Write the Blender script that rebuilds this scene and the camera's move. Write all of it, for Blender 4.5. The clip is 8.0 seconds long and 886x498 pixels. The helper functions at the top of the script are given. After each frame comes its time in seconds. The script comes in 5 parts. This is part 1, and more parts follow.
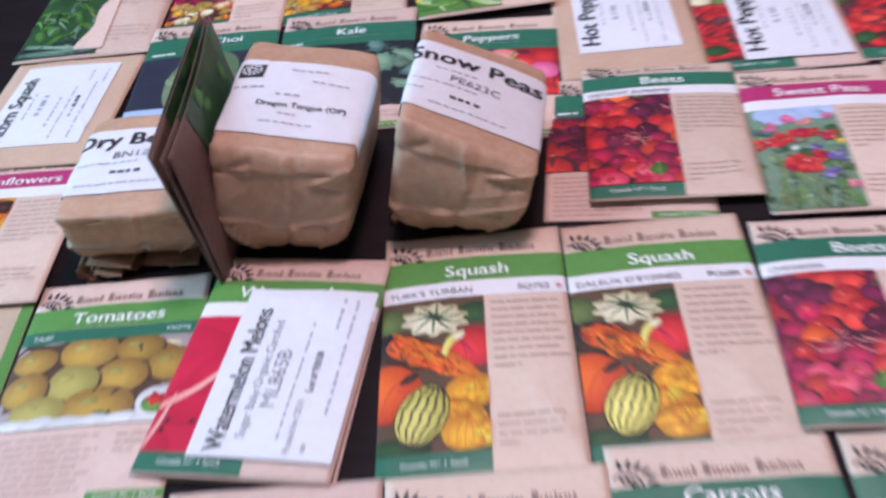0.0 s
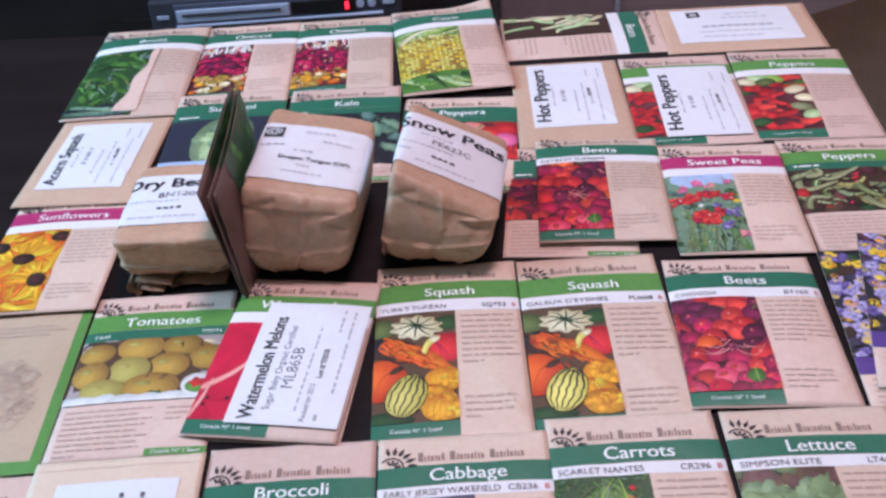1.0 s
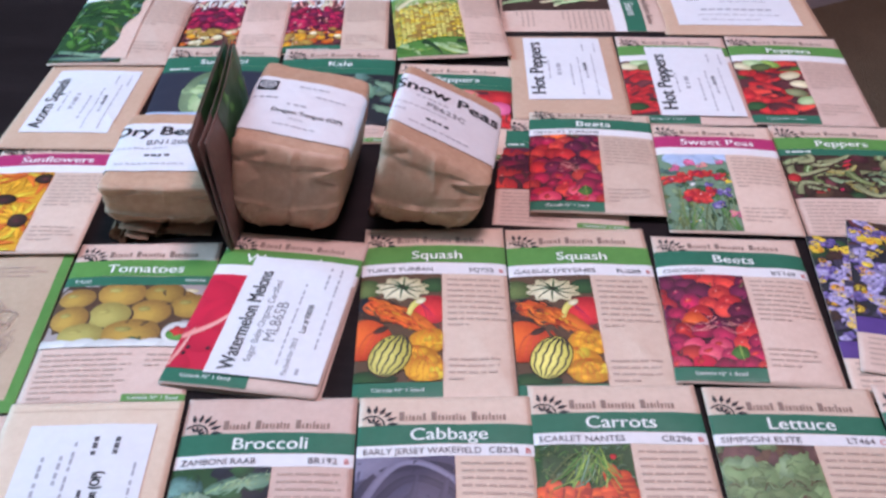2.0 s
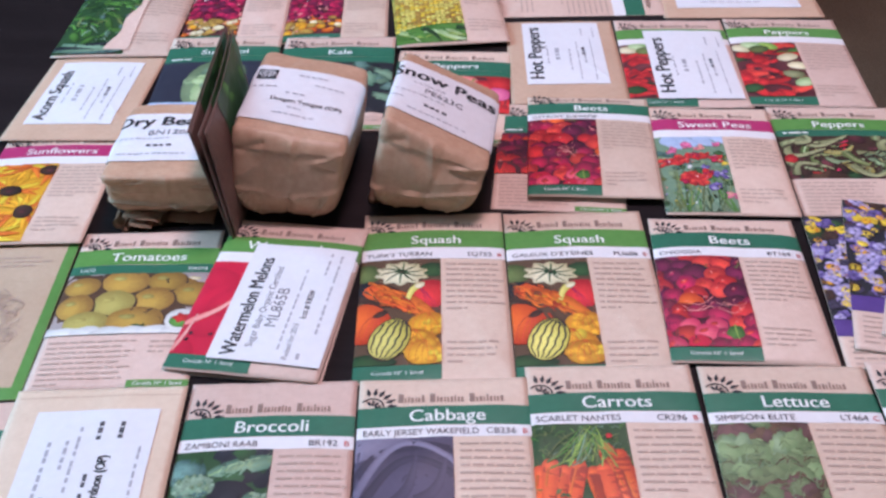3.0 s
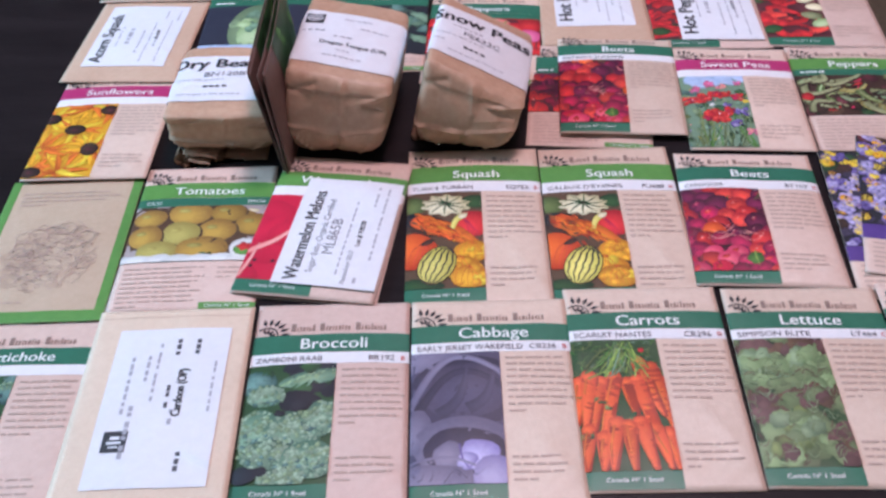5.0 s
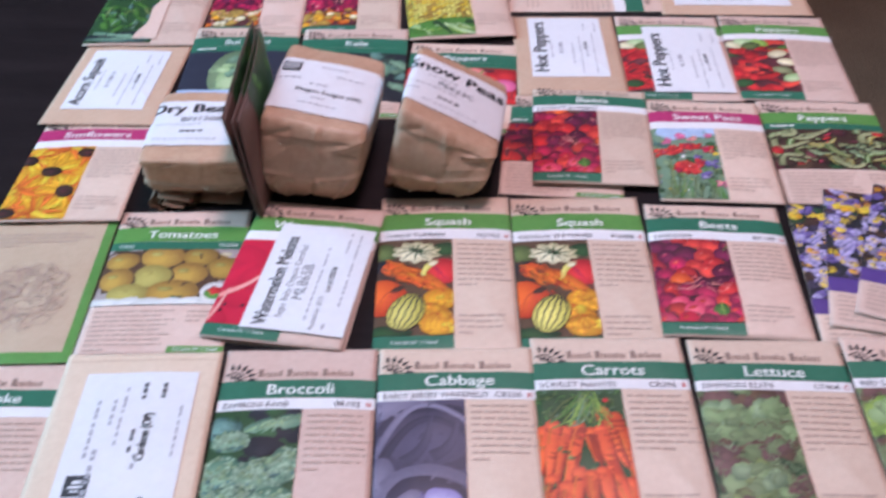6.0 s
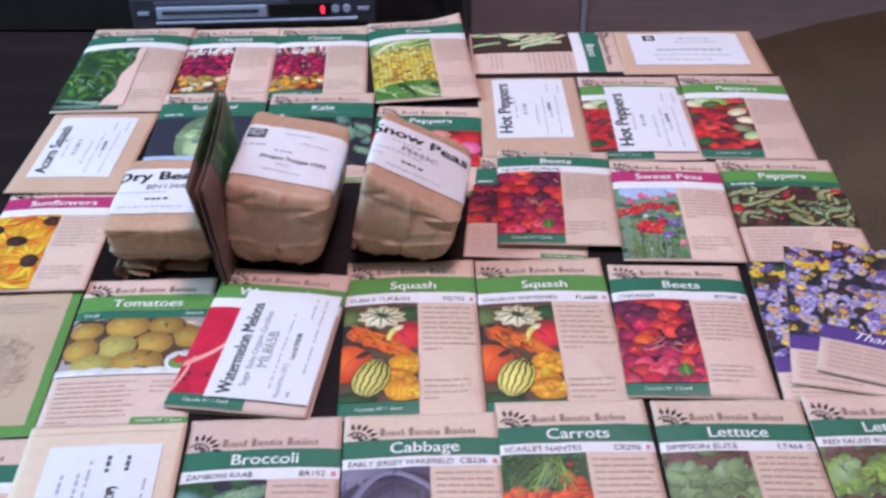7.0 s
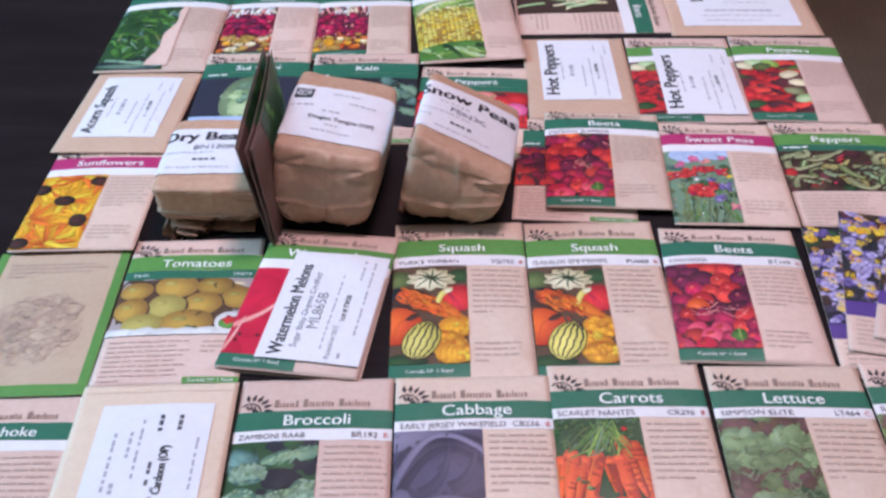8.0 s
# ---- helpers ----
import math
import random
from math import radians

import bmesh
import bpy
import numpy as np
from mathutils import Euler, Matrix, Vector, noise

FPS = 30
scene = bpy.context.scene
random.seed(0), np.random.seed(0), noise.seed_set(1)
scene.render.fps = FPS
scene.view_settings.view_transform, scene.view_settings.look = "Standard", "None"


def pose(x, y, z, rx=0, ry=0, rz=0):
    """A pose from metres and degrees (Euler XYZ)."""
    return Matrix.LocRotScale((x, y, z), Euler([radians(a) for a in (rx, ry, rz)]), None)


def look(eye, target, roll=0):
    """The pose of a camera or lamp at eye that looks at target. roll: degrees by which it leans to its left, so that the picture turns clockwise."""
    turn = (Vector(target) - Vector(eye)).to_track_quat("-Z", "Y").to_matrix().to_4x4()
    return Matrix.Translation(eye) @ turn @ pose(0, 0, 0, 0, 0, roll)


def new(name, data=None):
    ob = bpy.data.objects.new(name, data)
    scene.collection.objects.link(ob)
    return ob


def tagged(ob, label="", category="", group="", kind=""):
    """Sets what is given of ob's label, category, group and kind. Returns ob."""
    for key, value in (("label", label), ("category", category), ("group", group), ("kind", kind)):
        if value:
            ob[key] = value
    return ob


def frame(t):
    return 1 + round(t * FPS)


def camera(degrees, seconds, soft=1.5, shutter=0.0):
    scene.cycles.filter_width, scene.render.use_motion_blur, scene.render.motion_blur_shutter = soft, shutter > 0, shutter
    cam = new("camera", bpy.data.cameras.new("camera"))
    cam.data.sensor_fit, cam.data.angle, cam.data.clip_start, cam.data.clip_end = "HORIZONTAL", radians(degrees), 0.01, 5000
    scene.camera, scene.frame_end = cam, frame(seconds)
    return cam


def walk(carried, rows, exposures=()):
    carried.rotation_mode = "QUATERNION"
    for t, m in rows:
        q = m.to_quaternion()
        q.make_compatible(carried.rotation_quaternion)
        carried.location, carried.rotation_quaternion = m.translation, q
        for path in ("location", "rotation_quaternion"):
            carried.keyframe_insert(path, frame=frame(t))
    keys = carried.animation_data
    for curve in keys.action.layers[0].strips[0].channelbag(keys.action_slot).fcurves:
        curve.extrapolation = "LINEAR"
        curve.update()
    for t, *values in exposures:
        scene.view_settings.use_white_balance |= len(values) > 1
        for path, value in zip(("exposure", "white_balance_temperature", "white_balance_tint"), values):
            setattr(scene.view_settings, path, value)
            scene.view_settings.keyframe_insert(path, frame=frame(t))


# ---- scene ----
# The camera: seconds, x, y, z, pitch, yaw, roll.
cam = camera(45.82, 8.0, soft=2.7, shutter=0.6)
ROWS = [
    (0.0, 0.0800, -0.3890, 0.3240, -40.15, 7.86, 8.00),
    (0.2, 0.0702, -0.4478, 0.3446, -38.61, 4.84, 5.66),
    (0.5, 0.0871, -0.4909, 0.3777, -36.86, 5.80, 6.32),
    (1.0, 0.0792, -0.5079, 0.3873, -36.27, 4.38, 4.31),
    (1.5, 0.0744, -0.5118, 0.3783, -36.89, 3.55, 1.70),
    (2.0, 0.0707, -0.5108, 0.3761, -37.32, 2.71, 0.13),
    (2.2, 0.0800, -0.5130, 0.3810, -37.85, 3.95, 1.20),
    (3.3, 0.0752, -0.5184, 0.3790, -38.01, 3.24, 1.52),
    (3.5, 0.0725, -0.5201, 0.3831, -37.79, 3.16, 1.68),
    (4.0, 0.0714, -0.5269, 0.3879, -38.36, 3.29, 1.95),
    (4.5, 0.0658, -0.5481, 0.3912, -39.45, 3.41, 2.77),
    (4.7, 0.0599, -0.5580, 0.3988, -41.44, 4.00, 2.77),
    (5.8, 0.0595, -0.5575, 0.4106, -39.69, 2.65, -0.18),
    (6.0, 0.0711, -0.5586, 0.4111, -39.01, 3.24, 0.54),
    (6.5, 0.0865, -0.5520, 0.4255, -36.12, 1.14, 0.21),
    (6.6, 0.0865, -0.5520, 0.4255, -35.84, 1.14, 0.21),
    (7.0, 0.0800, -0.5557, 0.4200, -36.29, 1.77, 0.60),
    (7.5, 0.0677, -0.5582, 0.4196, -37.01, 3.11, 0.23),
    (8.0, 0.0656, -0.5527, 0.4157, -38.20, 3.63, 1.30),
]
walk(cam, [(t, pose(x, y, z, 90 + pitch, 0, yaw) @ pose(0, 0, 0, 0, 0, -roll)) for t, x, y, z, pitch, yaw, roll in ROWS])

# World, lamps and exposure. The top of the coffee table is z = 0, the floor lies 0.45 m below it.
FLOOR = -0.45
world = bpy.data.worlds.new("world")
scene.world = world
world.use_nodes = True
world.node_tree.nodes["Background"].inputs[0].default_value = (0.5, 0.52, 0.6, 1)
world.node_tree.nodes["Background"].inputs[1].default_value = 0.02
scene.view_settings.exposure = 0.0


def lamp(name, m, size, power, colour):
    data = bpy.data.lights.new(name, "AREA")
    data.shape, data.size, data.energy, data.color = "DISK", size, power, colour
    ob = new(name, data)
    ob.matrix_world = m
    return ob


lamp("ceiling_lamp_light", look((0.22, 0.28, 1.80), (0.10, 0.12, 0)), 0.42, 21.7, (1.12, 0.785, 0.93))
# Added to cool the left of the table; its source is out of view.
lamp("added_cool_light", look((-1.80, 0.20, 1.05), (-0.1, 0.05, 0)), 1.0, 48, (0.39, 0.752, 1.05))


# Materials
def material(name):
    m = bpy.data.materials.new(name)
    m.use_nodes = True
    t = m.node_tree
    return m, t, t.nodes["Principled BSDF"]


def node(t, kind, **values):
    n = t.nodes.new(kind)
    for key, value in values.items():
        n.inputs[key].default_value = value
    return n


def surface(name, a, b, scale=60.0, rough=0.5, bump=0.0, bump_scale=400.0, metal=0.0, spread=0.0, stretch=(1, 1, 1), coarse=6.0, depth=0.0006):
    """A material between the colours a and b, mottled at two scales, with a fine relief and some spread from thing to thing."""
    m, t, p = material(name)
    link = t.links.new
    co = node(t, "ShaderNodeTexCoord")
    mapping = node(t, "ShaderNodeMapping", Scale=stretch)
    link(co.outputs["Object"], mapping.inputs["Vector"])
    fine = node(t, "ShaderNodeTexNoise", Scale=scale, Detail=5.0, Roughness=0.6)
    wide = node(t, "ShaderNodeTexNoise", Scale=coarse, Detail=2.0)
    link(mapping.outputs[0], fine.inputs["Vector"])
    link(mapping.outputs[0], wide.inputs["Vector"])
    add = t.nodes.new("ShaderNodeMath")
    add.operation = "ADD"
    link(fine.outputs["Fac"], add.inputs[0])
    link(wide.outputs["Fac"], add.inputs[1])
    ramp = t.nodes.new("ShaderNodeMapRange")
    ramp.inputs["From Min"].default_value, ramp.inputs["From Max"].default_value = 0.7, 1.3
    link(add.outputs[0], ramp.inputs["Value"])
    mix = t.nodes.new("ShaderNodeMix")
    mix.data_type = "RGBA"
    mix.inputs["A"].default_value, mix.inputs["B"].default_value = (*a, 1), (*b, 1)
    link(ramp.outputs[0], mix.inputs["Factor"])
    colour = mix.outputs["Result"]
    if spread:
        info = node(t, "ShaderNodeObjectInfo")
        hsv = node(t, "ShaderNodeHueSaturation")
        rng = t.nodes.new("ShaderNodeMapRange")
        rng.inputs["To Min"].default_value, rng.inputs["To Max"].default_value = 1 - spread, 1 + spread
        link(info.outputs["Random"], rng.inputs["Value"])
        link(rng.outputs[0], hsv.inputs["Value"])
        if spread >= 0.07:
            white = node(t, "ShaderNodeTexWhiteNoise")
            white.noise_dimensions = "1D"
            link(info.outputs["Random"], white.inputs["W"])
            hue = t.nodes.new("ShaderNodeMapRange")
            hue.inputs["To Min"].default_value, hue.inputs["To Max"].default_value = 0.492, 0.514
            link(white.outputs["Value"], hue.inputs["Value"])
            link(hue.outputs[0], hsv.inputs["Hue"])
        link(colour, hsv.inputs["Color"])
        colour = hsv.outputs[0]
    link(colour, p.inputs["Base Color"])
    p.inputs["Roughness"].default_value, p.inputs["Metallic"].default_value = rough, metal
    if bump:
        rel = node(t, "ShaderNodeTexNoise", Scale=bump_scale, Detail=4.0)
        link(mapping.outputs[0], rel.inputs["Vector"])
        bn = node(t, "ShaderNodeBump", Strength=bump, Distance=depth)
        link(rel.outputs["Fac"], bn.inputs["Height"])
        link(bn.outputs[0], p.inputs["Normal"])
    return m


def ink(name, core, rim, spread=0.25, hue=0.0, rough=0.42, streak=0.0):
    """Printing ink of a photograph: the core colour turns into the rim's towards a shape's edge; each shape differs a little."""
    m, t, p = material(name)
    link = t.links.new
    uv = node(t, "ShaderNodeUVMap")
    length = t.nodes.new("ShaderNodeVectorMath")
    length.operation = "LENGTH"
    shift = node(t, "ShaderNodeVectorMath")
    shift.operation = "ADD"
    shift.inputs[1].default_value = (0.2, -0.25, 0)
    link(uv.outputs[0], shift.inputs[0])
    link(shift.outputs[0], length.inputs[0])
    noi = node(t, "ShaderNodeTexNoise", Scale=2.2, Detail=3.0)
    co = node(t, "ShaderNodeTexCoord")
    grain = node(t, "ShaderNodeTexNoise", Scale=420.0, Detail=3.0)
    link(co.outputs["Object"], grain.inputs["Vector"])
    link(uv.outputs[0], noi.inputs["Vector"])
    s1 = t.nodes.new("ShaderNodeMath")
    s1.operation = "MULTIPLY_ADD"
    s1.inputs[1].default_value, s1.inputs[2].default_value = 0.5, -0.25
    link(grain.outputs["Fac"], s1.inputs[0])
    s2 = t.nodes.new("ShaderNodeMath")
    s2.operation = "ADD"
    link(length.outputs["Value"], s2.inputs[0])
    link(s1.outputs[0], s2.inputs[1])
    rng = node(t, "ShaderNodeMapRange")
    rng.inputs["From Min"].default_value, rng.inputs["From Max"].default_value = 0.25, 1.15
    link(s2.outputs[0], rng.inputs["Value"])
    mix = t.nodes.new("ShaderNodeMix")
    mix.data_type = "RGBA"
    mix.inputs["A"].default_value, mix.inputs["B"].default_value = (*core, 1), (*rim, 1)
    link(rng.outputs[0], mix.inputs["Factor"])
    geo = node(t, "ShaderNodeNewGeometry")
    hsv = node(t, "ShaderNodeHueSaturation")
    val = node(t, "ShaderNodeMapRange")
    val.inputs["To Min"].default_value, val.inputs["To Max"].default_value = 1 - spread, 1 + spread
    link(geo.outputs["Random Per Island"], val.inputs["Value"])
    link(val.outputs[0], hsv.inputs["Value"])
    if hue:
        white = node(t, "ShaderNodeTexWhiteNoise")
        white.noise_dimensions = "1D"
        link(geo.outputs["Random Per Island"], white.inputs["W"])
        hr = node(t, "ShaderNodeMapRange")
        hr.inputs["To Min"].default_value, hr.inputs["To Max"].default_value = 0.5 - hue, 0.5 + hue
        link(white.outputs["Value"], hr.inputs["Value"])
        link(hr.outputs[0], hsv.inputs["Hue"])
    link(mix.outputs["Result"], hsv.inputs["Color"])
    link(hsv.outputs[0], p.inputs["Base Color"])
    p.inputs["Roughness"].default_value = rough
    return m


PAPER = surface("packet_paper", (0.62, 0.448, 0.37), (0.71, 0.535, 0.455), 260, 0.46, 0.25, 500, spread=0.07, coarse=14)
BEIGE = surface("beige_packet_paper", (0.62, 0.460, 0.362), (0.70, 0.545, 0.440), 260, 0.46, 0.25, 500, spread=0.04, coarse=14)
KRAFT = surface("kraft_envelope", (0.50, 0.33, 0.23), (0.58, 0.40, 0.29), 300, 0.62, 0.3, 600, spread=0.06, coarse=16)
# Paper of the standing packets: the shade on their faces is put into the brown.
SHADED_PAPER = surface("shaded_packet_paper", (0.115, 0.062, 0.052), (0.17, 0.098, 0.080), 260, 0.5, 0.25, 500, spread=0.06, coarse=20)
PALE = surface("pale_kraft_envelope", (0.66, 0.51, 0.385), (0.74, 0.59, 0.46), 300, 0.6, 0.3, 600, coarse=16)
BAG = surface("kraft_bag_paper", (0.440, 0.262, 0.170), (0.565, 0.366, 0.250), 220, 0.5, 0.35, 60, spread=0.05, coarse=24, depth=0.002)
crumple_tree = BAG.node_tree
crumple_cells = node(crumple_tree, "ShaderNodeTexVoronoi", Scale=52.0)
crumple_add = crumple_tree.nodes.new("ShaderNodeMath")
crumple_add.operation = "MULTIPLY_ADD"
crumple_add.inputs[1].default_value = 0.9
crumple_bump = [n for n in crumple_tree.nodes if n.bl_idname == "ShaderNodeBump"][0]
crumple_tree.links.new(crumple_tree.nodes["Mapping"].outputs[0], crumple_cells.inputs["Vector"])
crumple_tree.links.new(crumple_cells.outputs["Distance"], crumple_add.inputs[0])
crumple_tree.links.new(crumple_bump.inputs["Height"].links[0].from_socket, crumple_add.inputs[2])
crumple_tree.links.new(crumple_add.outputs[0], crumple_bump.inputs["Height"])
TAN = surface("tan_packet_back", (0.475, 0.350, 0.240), (0.545, 0.415, 0.298), 300, 0.6, 0.3, 600, coarse=16)
LABEL = surface("white_label_paper", (0.70, 0.71, 0.755), (0.76, 0.77, 0.815), 200, 0.45, 0.1, 300, coarse=12)
STRIP = surface("white_print", (0.74, 0.73, 0.75), (0.80, 0.79, 0.81), 200, 0.45, coarse=12)
GREEN = surface("dark_green_print", (0.020, 0.135, 0.080), (0.030, 0.165, 0.100), 200, 0.42, coarse=12)
LIME = surface("light_green_print", (0.088, 0.255, 0.055), (0.118, 0.305, 0.072), 200, 0.42, coarse=12)
MAGENTA = surface("magenta_print", (0.40, 0.025, 0.13), (0.48, 0.035, 0.16), 200, 0.42, coarse=12)
PURPLE = surface("purple_print", (0.075, 0.035, 0.20), (0.10, 0.05, 0.26), 200, 0.42, coarse=12)
TEXT_WHITE = surface("white_lettering", (0.80, 0.82, 0.80), (0.84, 0.86, 0.84), 100, 0.45)
TEXT_BLACK = surface("black_lettering", (0.020, 0.020, 0.026), (0.030, 0.030, 0.036), 100, 0.5)
TEXT_GREY = surface("grey_lettering", (0.16, 0.16, 0.19), (0.21, 0.21, 0.24), 100, 0.5)
TEXT_MID = surface("mid_grey_lettering", (0.34, 0.34, 0.39), (0.40, 0.40, 0.45), 100, 0.5)
TEXT_DIM = surface("dark_grey_lettering", (0.06, 0.06, 0.075), (0.09, 0.09, 0.105), 100, 0.5)
TEXT_BROWN = surface("brown_lettering", (0.25, 0.17, 0.14), (0.30, 0.205, 0.17), 100, 0.5)
TEXT_FAINT = surface("faint_brown_lettering", (0.43, 0.305, 0.25), (0.49, 0.35, 0.29), 100, 0.5)
TEXT_RED = surface("red_lettering", (0.55, 0.09, 0.08), (0.60, 0.11, 0.10), 100, 0.5)
TABLE = surface("espresso_table_top", (0.0100, 0.0073, 0.0083), (0.0190, 0.0140, 0.0155), 30, 0.34, 0.12, 90, stretch=(1, 8, 1), coarse=5)
CARPET = surface("brown_carpet", (0.108, 0.067, 0.039), (0.184, 0.120, 0.075), 160, 0.95, 1.0, 260, coarse=5, depth=0.006)
LAMINATE = surface("dusky_floor", (0.160, 0.126, 0.132), (0.230, 0.184, 0.192), 25, 0.5, 0.1, 60, stretch=(1, 9, 1), coarse=4)
WALL = surface("mauve_wall_paint", (0.36, 0.31, 0.33), (0.42, 0.37, 0.38), 30, 0.8, 0.2, 120)
# Lighter than WALL so that unseen walls reflect warm light onto the table.
BOUNCE_PAINT = surface("cream_bounce_paint", (0.70, 0.61, 0.51), (0.76, 0.67, 0.57), 30, 0.8, 0.2, 120)
CEILING = surface("white_ceiling_paint", (0.74, 0.73, 0.71), (0.80, 0.79, 0.77), 30, 0.85, 0.2, 120)
STAND = surface("black_stand", (0.006, 0.005, 0.006), (0.012, 0.010, 0.011), 40, 0.45, coarse=5)
STEEL = surface("grey_player_case", (0.040, 0.043, 0.060), (0.060, 0.063, 0.085), 60, 0.38, metal=0.0)
PANEL = surface("blue_grey_panel", (0.085, 0.095, 0.150), (0.110, 0.120, 0.180), 60, 0.4)
# Non-metal, with the player's bluish reflection put into the base colour.
SILVER = surface("silver_trim", (0.40, 0.46, 0.62), (0.48, 0.54, 0.70), 80, 0.30, metal=0.0)
BLACK = surface("black_plastic", (0.008, 0.008, 0.009), (0.014, 0.014, 0.016), 60, 0.4)
GREY = surface("grey_speaker_case", (0.26, 0.215, 0.24), (0.33, 0.28, 0.305), 30, 0.55)


def glow(name, colour, strength):
    m, t, p = material(name)
    p.inputs["Base Color"].default_value = (*colour, 1)
    p.inputs["Emission Color"].default_value = (*colour, 1)
    p.inputs["Emission Strength"].default_value = strength
    return m


RED_LED = glow("red_led", (1.0, 0.02, 0.05), 2.5)
LAMP_GLASS = glow("lamp_glass", (1.0, 0.92, 0.86), 3.0)


TABLE.node_tree.nodes["Principled BSDF"].inputs["Specular IOR Level"].default_value = 0.20


# Mesh helpers
def part(name, bm, mat, parent=None, label="", smooth=False):
    me = bpy.data.meshes.new(name)
    bm.to_mesh(me)
    bm.free()
    for m in (mat if isinstance(mat, (list, tuple)) else [mat]):
        me.materials.append(m)
    if smooth:
        for f in me.polygons:
            f.use_smooth = True
    ob = new(name, me)
    ob.parent = parent
    if label:
        ob["label"] = label
    return ob


def root(name, m, label, category, group=""):
    ob = new(name)
    ob.empty_display_size = 0.03
    ob.matrix_world = m
    return tagged(ob, label, category, group)


def block(sx, sy, sz, centre=(0, 0, 0), bevel=0.0, segments=2):
    bm = bmesh.new()
    bmesh.ops.create_cube(bm, size=1, matrix=Matrix.Translation(centre) @ Matrix.Diagonal((sx, sy, sz, 1)))
    if bevel:
        bmesh.ops.bevel(bm, geom=list(bm.edges), offset=bevel, segments=segments, affect="EDGES", profile=0.5)
    return bm


def disc(r, depth, m, r2=None, segments=32):
    bm = bmesh.new()
    bmesh.ops.create_cone(bm, cap_ends=True, segments=segments, radius1=r, radius2=r if r2 is None else r2, depth=depth, matrix=m)
    return bm


def letters(text, size, bold=0.0, align="LEFT", slant=0.0):
    """Flat triangles of a line of lettering with the built-in font; its baseline starts (or is centred) at the origin."""
    cu = bpy.data.curves.new("lettering", "FONT")
    cu.body, cu.size, cu.align_x, cu.shear, cu.resolution_u = text, size, align, slant, 3
    ob = bpy.data.objects.new("lettering", cu)
    me = ob.to_mesh()
    bm = bmesh.new()
    for k, side in enumerate((-1, 0, 1) if bold else (0,)):
        first = len(bm.verts)
        bm.from_mesh(me)
        bm.verts.ensure_lookup_table()
        for v in bm.verts[first:]:
            v.co.x += side * bold * size
            v.co.y += (0, 0.5, 0)[k] * bold * size
            v.co.z = 0.00003 * k
    ob.to_mesh_clear()
    bpy.data.objects.remove(ob)
    bpy.data.curves.remove(cu)
    return bm


class Sheet:
    """A paper pouch w wide and h high round its own origin, whose print follows its uneven face. Print places are given
    as u (0 left, 1 right) and v (0 top, 1 bottom)."""

    def __init__(self, w, h, thick, zt=0.0, zb=0.0, zl=0.0, zr=0.0, curl=0.0, seed=0, wrinkle=0.0004, bow=0.0, fan=0.0, creased=True):
        self.bow, self.fan, self.creased = bow, fan, creased
        self.w, self.h, self.thick, self.zt, self.zb, self.zl, self.zr = w, h, thick, zt, zb, zl, zr
        self.curl, self.seed, self.wrinkle = curl, seed * 7.31, wrinkle

    def base(self, u, v):
        rise = self.curl * max(0.0, u - 0.45) ** 2 * max(0.0, 0.75 - v) ** 2 * 8
        return 0.0004 + self.zt * (1 - v) + self.zb * v + self.zl * (1 - u) + self.zr * u + rise + self.fan * (1 - u) * v ** 1.5 + self.bow * (4 * v * (1 - v)) * (0.35 + 0.65 * math.sin(math.pi * min(1.0, 0.15 + 0.8 * (1 - u))))

    def top(self, u, v):
        uu, vv = min(1, max(0, u)), min(1, max(0, v))
        a, b = 1 - (2 * uu - 1) ** 2, 1 - (2 * vv - 1) ** 2
        puff = self.thick * (a ** 0.55) * (b ** 0.45) * (0.82 + 0.25 * noise.noise((uu * 2.1 + self.seed, vv * 2.7, 0.3)))
        fold = self.wrinkle * (noise.noise((uu * 5 + self.seed, vv * 7, 1.7)) + 0.16 * noise.noise((uu * 12, vv * 14 + self.seed, 4.1))) * min(1, 6 * a) 
        return self.base(uu, vv) + 0.0004 + puff + max(-0.0003, fold) + self.crease(uu, vv)

    def crease(self, u, v):
        """Fine folds that run into the plain lower right corner."""
        if u < 0.6 or v < 0.45 or self.thick < 0.0020 or not self.creased:
            return 0.0
        ease = min(1, (u - 0.6) * 5) * min(1, (v - 0.45) * 4) * min(1, (1.0 - u) * 12) * min(1, (1.0 - v) * 12)
        total = 0.0
        for k in range(4):
            a = 0.5 + 0.55 * k + 0.3 * math.sin(self.seed + k * 2.3)
            d = (u - 0.95) * math.cos(a) + (v - 0.90 - 0.05 * math.sin(self.seed * 1.7 + k)) * math.sin(a)
            total += math.exp(-abs(d) / 0.035) * (1 if k % 2 else -0.6)
        return 0.0010 * total * ease

    def place(self, u, v, lift=0.0):
        return Vector(((u - 0.5) * self.w, (0.5 - v) * self.h, self.top(u, v) + lift))

    def pouch(self, nx=26, ny=38):
        bm = bmesh.new()
        rows = [[bm.verts.new(self.place(i / nx, j / ny)) for i in range(nx + 1)] for j in range(ny + 1)]
        under = [[bm.verts.new(Vector(((i / nx - 0.5) * self.w, (0.5 - j / ny) * self.h, self.base(i / nx, j / ny)))) for i in range(nx + 1)] for j in range(ny + 1)]
        for j in range(ny):
            for i in range(nx):
                bm.faces.new((rows[j][i], rows[j + 1][i], rows[j + 1][i + 1], rows[j][i + 1]))
                bm.faces.new((under[j][i], under[j][i + 1], under[j + 1][i + 1], under[j + 1][i]))
        for j in range(ny):
            bm.faces.new((rows[j][0], under[j][0], under[j + 1][0], rows[j + 1][0]))
            bm.faces.new((rows[j][nx], rows[j + 1][nx], under[j + 1][nx], under[j][nx]))
